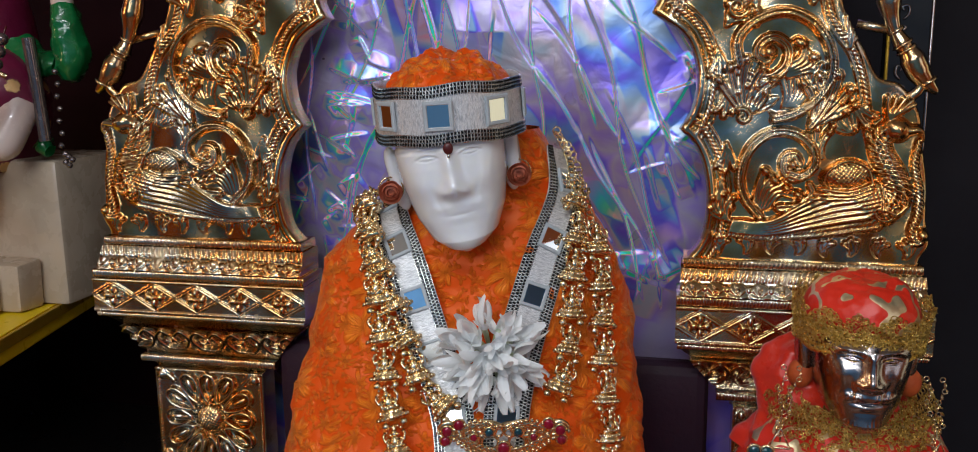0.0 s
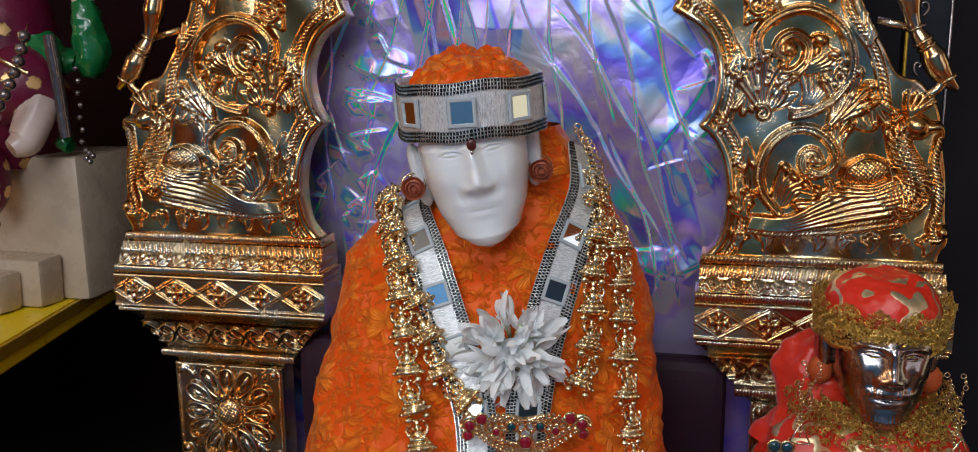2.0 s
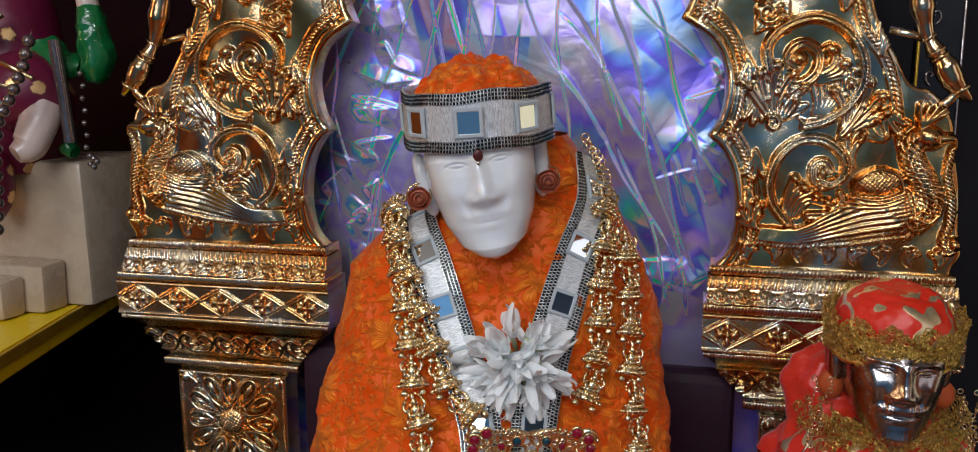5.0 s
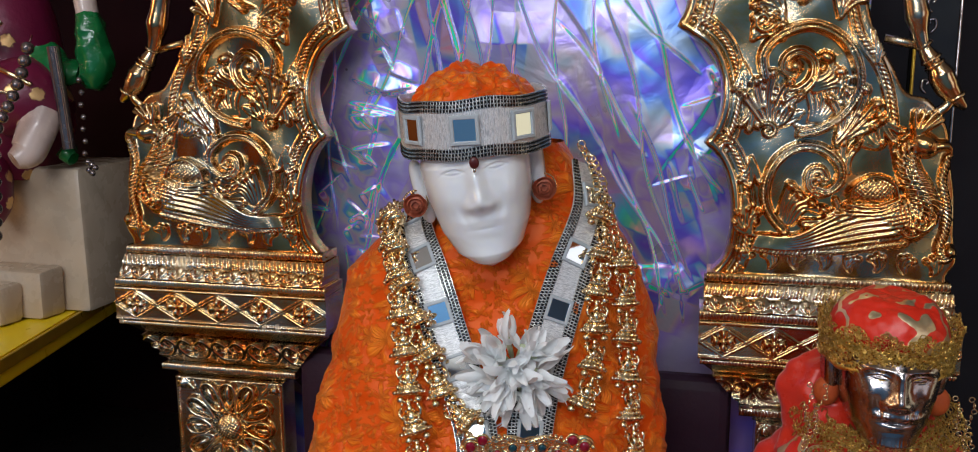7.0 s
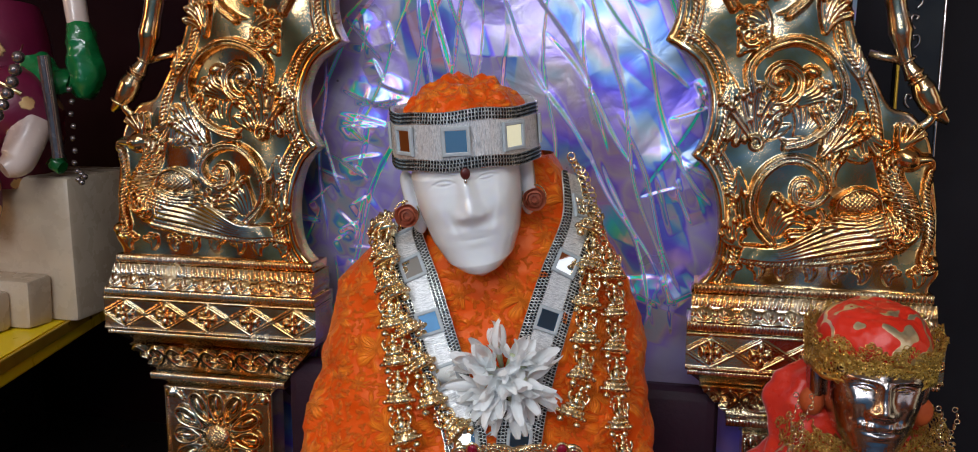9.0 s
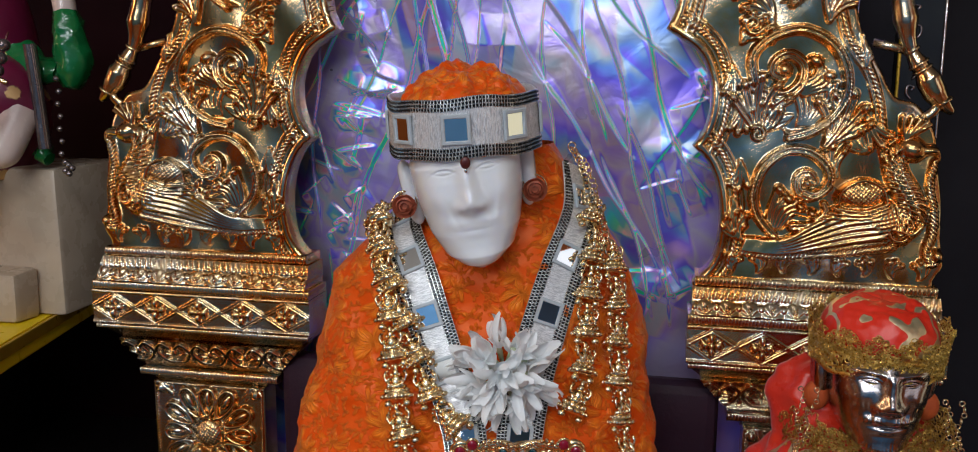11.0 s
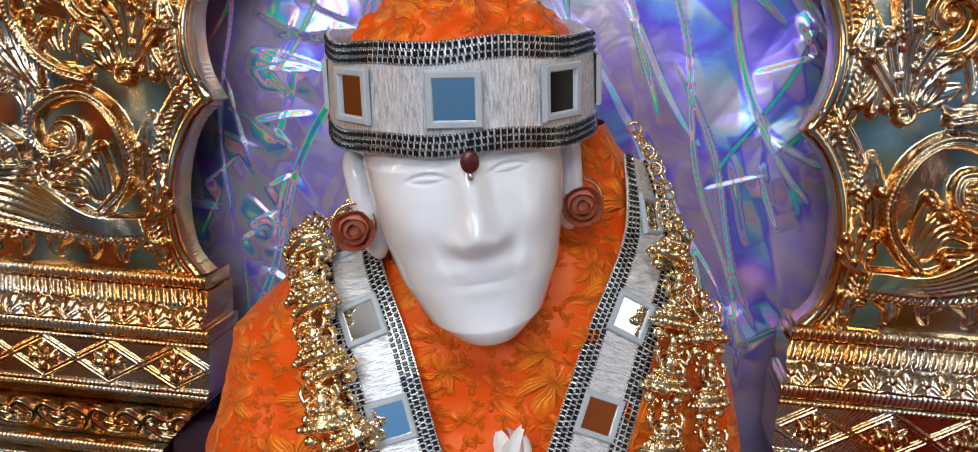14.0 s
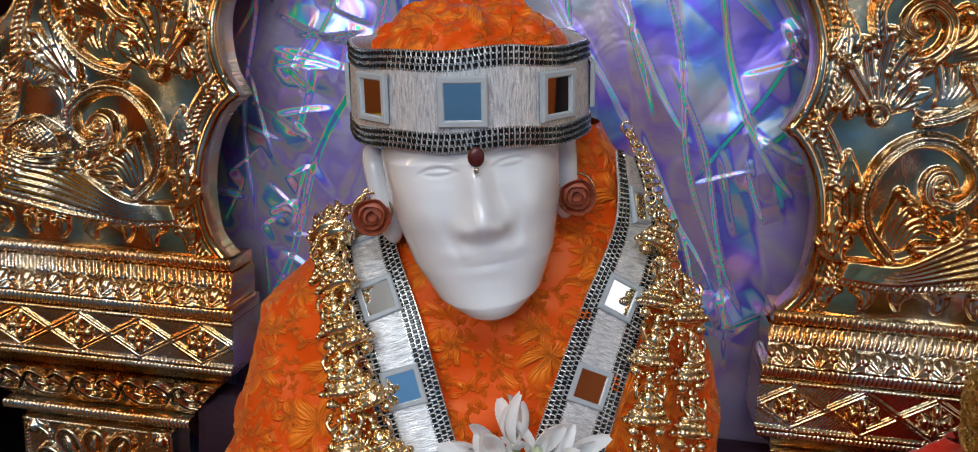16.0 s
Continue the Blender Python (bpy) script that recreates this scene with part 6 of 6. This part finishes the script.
for s, x in ((1, 0.047), (-1, -0.052)):
    ch = empty("chain_jewel", "fine gold chain with dark stones hung beside the silver statue", "chain")
    ch.matrix_world = SMALL @ pose(x, -0.034, -0.010)
    for st in (0, 1):
        for k in range(14):
            f = k / 13
            child("chain_link", LINK, ch, pose(st * 0.010 * (1 - f) * -s + 0.002 * math.sin(k), -0.010 * f, 0.008 - 0.048 * f, 0, 0, 90 * (k % 2)) @ Matrix.Scale(0.62, 4))
    for k in range(4):
        px, pz = s * 0.004 * (k % 2) - 0.004, -0.046 - 0.0105 * (k // 2)
        stn = part("stone", blob(bmesh.new(), (px * 2, -0.018, pz), (0.0040, 0.0022, 0.0040), None, 12, 8), EMERALD, ch)
        part("setting", ring(bmesh.new(), (px * 2, -0.0175, pz), 0.0044, 0.0011, (0, -1, 0), 14, 6), JEWEL, stn)
    bm = bmesh.new()
    tube(bm, [(-0.007, -0.014, -0.044), (0.0, -0.013, -0.030), (0.007, -0.014, -0.044)], 0.0011, 6, True)
    for k in range(10):
        blob(bm, (-0.009 + 0.002 * k, -0.016, -0.066 - 0.002 * (k % 3)), 0.0016, None, 8, 5)
    part("filigree", bm, JEWEL, ch)
forehead = part("forehead_mark", blob(bmesh.new(), (0, 0, 0), (0.0022, 0.0010, 0.0070), None, 10, 8), BLACK, None, "dark painted mark on the silver forehead")
forehead.matrix_world = SMALL @ pose(0.001, -0.0475, 0.014)
tagged(forehead, "", "mark")


# ---- the shelf with the marble deity ----
def prism(name, poly, z0, z1, material, parent, label="", bevel=0.002):
    bm = bmesh.new()
    lo = [bm.verts.new((x, y, z0)) for x, y in poly]
    hi = [bm.verts.new((x, y, z1)) for x, y in poly]
    bm.faces.new(lo[::-1])
    bm.faces.new(hi)
    for k in range(len(poly)):
        bm.faces.new((lo[k], lo[(k + 1) % len(poly)], hi[(k + 1) % len(poly)], hi[k]))
    bmesh.ops.recalc_face_normals(bm, faces=bm.faces)
    if bevel:
        bmesh.ops.bevel(bm, geom=list(bm.edges), offset=bevel, segments=2, affect="EDGES", profile=0.5)
    return part(name, bm, material, parent, label, smooth=False)


SHELF = 1.022
shelf = empty("side_shelf", "yellow topped shelf with a shiny brass edge strip", "shelf")
prism("board", [(-0.4575, 0.64), (-0.568, 1.13), (-1.15, 1.13), (-1.15, 0.64)], SHELF - 0.027, SHELF - 0.002, YELLOW, shelf, "brass coloured shelf edge", 0.003)
prism("cover", [(-0.465, 0.645), (-0.574, 1.125), (-1.145, 1.125), (-1.145, 0.645)], SHELF - 0.0016, SHELF, YELLOW, shelf, "bright yellow shelf cover", 0.0006)
prism("edge_strip", [(-0.4545, 0.638), (-0.565, 1.132), (-0.5685, 1.132), (-0.458, 0.638)], SHELF - 0.012, SHELF + 0.0015, BRASS, shelf, "polished edge strip", 0.0012)
low = empty("lower_shelf", "yellow lower shelf board beside the throne", "shelf")
prism("board", [(-0.515, 0.60), (-0.535, 0.80), (-1.15, 0.80), (-1.15, 0.60)], 0.848, 0.866, YELLOW, low, "", 0.002)
prism("bracket", [(-0.80, 0.62), (-0.80, 0.78), (-0.83, 0.78), (-0.83, 0.62)], ALTAR, 0.8475, BLACK, low, "", 0.001)
slab("shelf_support", -1.15, -0.72, 0.70, 1.12, ALTAR + 0.001, SHELF - 0.0275, BLACK, "black cabinet under the yellow shelf", "cabinet")


def build_deity():
    bm = bmesh.new()

    def paint(k):
        for f in bm.faces:
            if f.tag is False:
                f.material_index = k
                f.tag = True

    for dims in ((-0.70, -0.508, 0.925, 1.05, SHELF, 1.186), (-0.70, -0.536, 0.885, 0.925, SHELF, 1.078), (-0.72, -0.558, 0.850, 0.885, SHELF, 1.066)):
        box(bm, *dims, bevel=0.006)
    for v in bm.verts:
        v.co += 0.0025 * noise.noise_vector(v.co * 30)
        v.co.z = max(v.co.z, SHELF)
    paint(0)
    # folded dress
    for pts, rad in (([(-0.640, 0.955, 1.200), (-0.625, 0.950, 1.245), (-0.618, 0.955, 1.290), (-0.615, 0.960, 1.330), (-0.620, 0.965, 1.370)], [0.080, 0.082, 0.068, 0.058, 0.050]),
                     ([(-0.600, 0.930, 1.255), (-0.555, 0.915, 1.262), (-0.522, 0.920, 1.240)], [0.042, 0.046, 0.026]),
                     ([(-0.640, 0.905, 1.230), (-0.605, 0.893, 1.190), (-0.592, 0.890, 1.150), (-0.590, 0.890, 1.128)], [0.040, 0.030, 0.022, 0.008])):
        p = smooth_path(pts, 6)
        tube(bm, p, list(np.interp(np.linspace(0, len(pts) - 1, len(p)), range(len(pts)), rad)), 24)
    paint(1)
    for pts, rad in (([(-0.528, 0.905, 1.250), (-0.531, 0.893, 1.228), (-0.535, 0.882, 1.208), (-0.542, 0.870, 1.200)], [0.020, 0.0195, 0.018, 0.010]),
                     ([(-0.484, 0.932, 1.335), (-0.487, 0.932, 1.358), (-0.494, 0.935, 1.400)], [0.011, 0.0115, 0.012]),
                     ([(-0.622, 0.940, 1.37), (-0.606, 0.925, 1.345), (-0.590, 0.918, 1.340)], [0.030, 0.028, 0.020])):
        p = smooth_path(pts, 5)
        tube(bm, p, list(np.interp(np.linspace(0, len(pts) - 1, len(p)), range(len(pts)), rad)), 18)
    paint(2)
    before = len(bm.verts)
    for pts, rad in (([(-0.485, 0.932, 1.352), (-0.483, 0.930, 1.336), (-0.481, 0.930, 1.318), (-0.479, 0.930, 1.300), (-0.484, 0.930, 1.288), (-0.494, 0.930, 1.285)], [0.0125, 0.0165, 0.0180, 0.0185, 0.0165, 0.010]),
                     ([(-0.500, 0.932, 1.288), (-0.512, 0.930, 1.290), (-0.526, 0.930, 1.292), (-0.548, 0.938, 1.306)], [0.0100, 0.0145, 0.0165, 0.020]),
                     ([(-0.525, 0.930, 1.205), (-0.520, 0.927, 1.202), (-0.512, 0.925, 1.198)], [0.010, 0.009, 0.007])):
        p = smooth_path(pts, 8)
        tube(bm, p, list(np.interp(np.linspace(0, len(pts) - 1, len(p)), range(len(pts)), rad)), 26)
    bm.verts.ensure_lookup_table()
    for v in bm.verts[before:]:
        v.co += 0.0032 * noise.noise_vector(v.co * 75) + 0.0012 * noise.noise_vector(v.co * 190)
    paint(3)
    tube(bm, [(-0.511, 0.905, 1.318), (-0.507, 0.906, 1.27), (-0.503, 0.907, 1.210)], 0.0066, 14)
    for k in range(7):
        blob(bm, (-0.488 + 0.002 * (k % 2), 0.912, 1.205 + 0.013 * k), 0.0032, None, 8, 6)
    for k in range(5):
        blob(bm, (-0.483 + 0.004 * (k % 3), 0.910, 1.196 - 0.003 * k), 0.0034, None, 8, 6)
    paint(4)
    for pts, w in (([(-0.537, 0.886, 1.258), (-0.560, 0.872, 1.252), (-0.572, 0.862, 1.225), (-0.570, 0.862, 1.180), (-0.578, 0.868, 1.140), (-0.588, 0.870, 1.125)], 0.0036),
                   ([(-0.600, 0.862, 1.148), (-0.588, 0.866, 1.132)], 0.0030),
                   ([(-0.575, 0.884, 1.300), (-0.545, 0.878, 1.290), (-0.526, 0.886, 1.278)], 0.0028),
                   ([(-0.612, 0.893, 1.338), (-0.590, 0.884, 1.322), (-0.566, 0.898, 1.345)], 0.0042),
                   ([(-0.575, 0.869, 1.262), (-0.556, 0.868, 1.272), (-0.536, 0.876, 1.268)], 0.0020)):
        tube(bm, smooth_path(pts, 5) if len(pts) > 2 else pts, w, 8)
    paint(5)
    blob(bm, (-0.575, 0.884, 1.328), (0.017, 0.009, 0.007), None, 14, 8)
    paint(6)
    ob = part("deity_statue", bm, [MARBLE_OLD, MAGENTA_GOLD, SKIN_MARBLE, GREEN, BEADS_GREY, JEWEL, RED], None, "painted marble deity in magenta dress on a pale marble seat")
    ob.data.set_sharp_from_angle(angle=radians(40))
    return tagged(ob, "", "statue")


build_deity()
gar = empty("bead_garland", "dark grey pearl bead garland round the deity", "garland")
string = smooth_path([(-0.490, 0.850, 1.328), (-0.494, 0.845, 1.312), (-0.498, 0.842, 1.294), (-0.505, 0.842, 1.281), (-0.513, 0.842, 1.267), (-0.521, 0.842, 1.255), (-0.533, 0.842, 1.238), (-0.539, 0.842, 1.216),
                      (-0.542, 0.842, 1.190), (-0.544, 0.842, 1.160), (-0.548, 0.842, 1.125)], 10)
run = 0.0
for k, (a, b) in enumerate(zip(string[:-1], string[1:])):
    run += float(np.linalg.norm(b - a))
    if run > 0.0122:
        run = 0.0
        part("bead", blob(bmesh.new(), tuple(b), 0.0063, None, 16, 10), BEADS_GREY, gar)
part("string", tube(bmesh.new(), string[::4], 0.0011, 6), MARK, gar)
pom = bmesh.new()
rnd = random.Random(6)
for k in range(60):
    d = Vector((rnd.gauss(0, 1), rnd.gauss(0, 1), rnd.gauss(0, 1))).normalized()
    blob(pom, Vector((-0.632, 0.858, 1.086)) + d * 0.011, (0.0035, 0.0035, 0.0035), None, 6, 4)
tagged(part("red_pompom", pom, RED, None, "fluffy red pompom on the marble seat"), "", "pompom")


# ---- the black carved picture frame behind the throne ----
pic = empty("picture_frame", "black picture frame with silver scroll carving behind the throne", "picture frame", (-0.016, 0, 0))
part("stile", box(bmesh.new(), 0.358, 0.398, 0.965, 0.990, ALTAR, 1.66, 0.003), BLACK, pic, "", False)
part("stile", box(bmesh.new(), 0.060, 0.100, 0.965, 0.990, ALTAR, 1.66, 0.003), BLACK, pic, "", False)
part("rail", box(bmesh.new(), 0.1005, 0.3575, 0.965, 0.990, 1.62, 1.66, 0.003), BLACK, pic, "", False)
part("rail", box(bmesh.new(), 0.1005, 0.3575, 0.965, 0.990, ALTAR, ALTAR + 0.04, 0.003), BLACK, pic, "", False)
part("picture", box(bmesh.new(), 0.1005, 0.3575, 0.975, 0.980, ALTAR + 0.0405, 1.6195), CHARCOAL, pic, "", False)
part("edge_bead", tube(bmesh.new(), [(0.3965, 0.9645, ALTAR), (0.3965, 0.9645, 1.66)], 0.0014, 8), SILVER, pic, "thin silver edge line")
part("edge_bead", tube(bmesh.new(), [(0.3600, 0.9645, ALTAR), (0.3600, 0.9645, 1.66)], 0.0016, 8), BRASS, pic, "thin brass edge line")
bm = bmesh.new()
for k in range(46):
    z = ALTAR + 0.012 + 0.018 * k
    s = 1 if k % 2 else -1
    tube(bm, smooth_path([(0.372, 0.9635, z - 0.008), (0.372 + s * 0.004, 0.9630, z - 0.003), (0.372 + s * 0.003, 0.9630, z + 0.004), (0.372 - s * 0.002, 0.9635, z + 0.003), (0.372, 0.9635, z)], 4), 0.0011, 6)
part("scroll_carving", bm, SILVER, pic, "raised silver scroll carving")
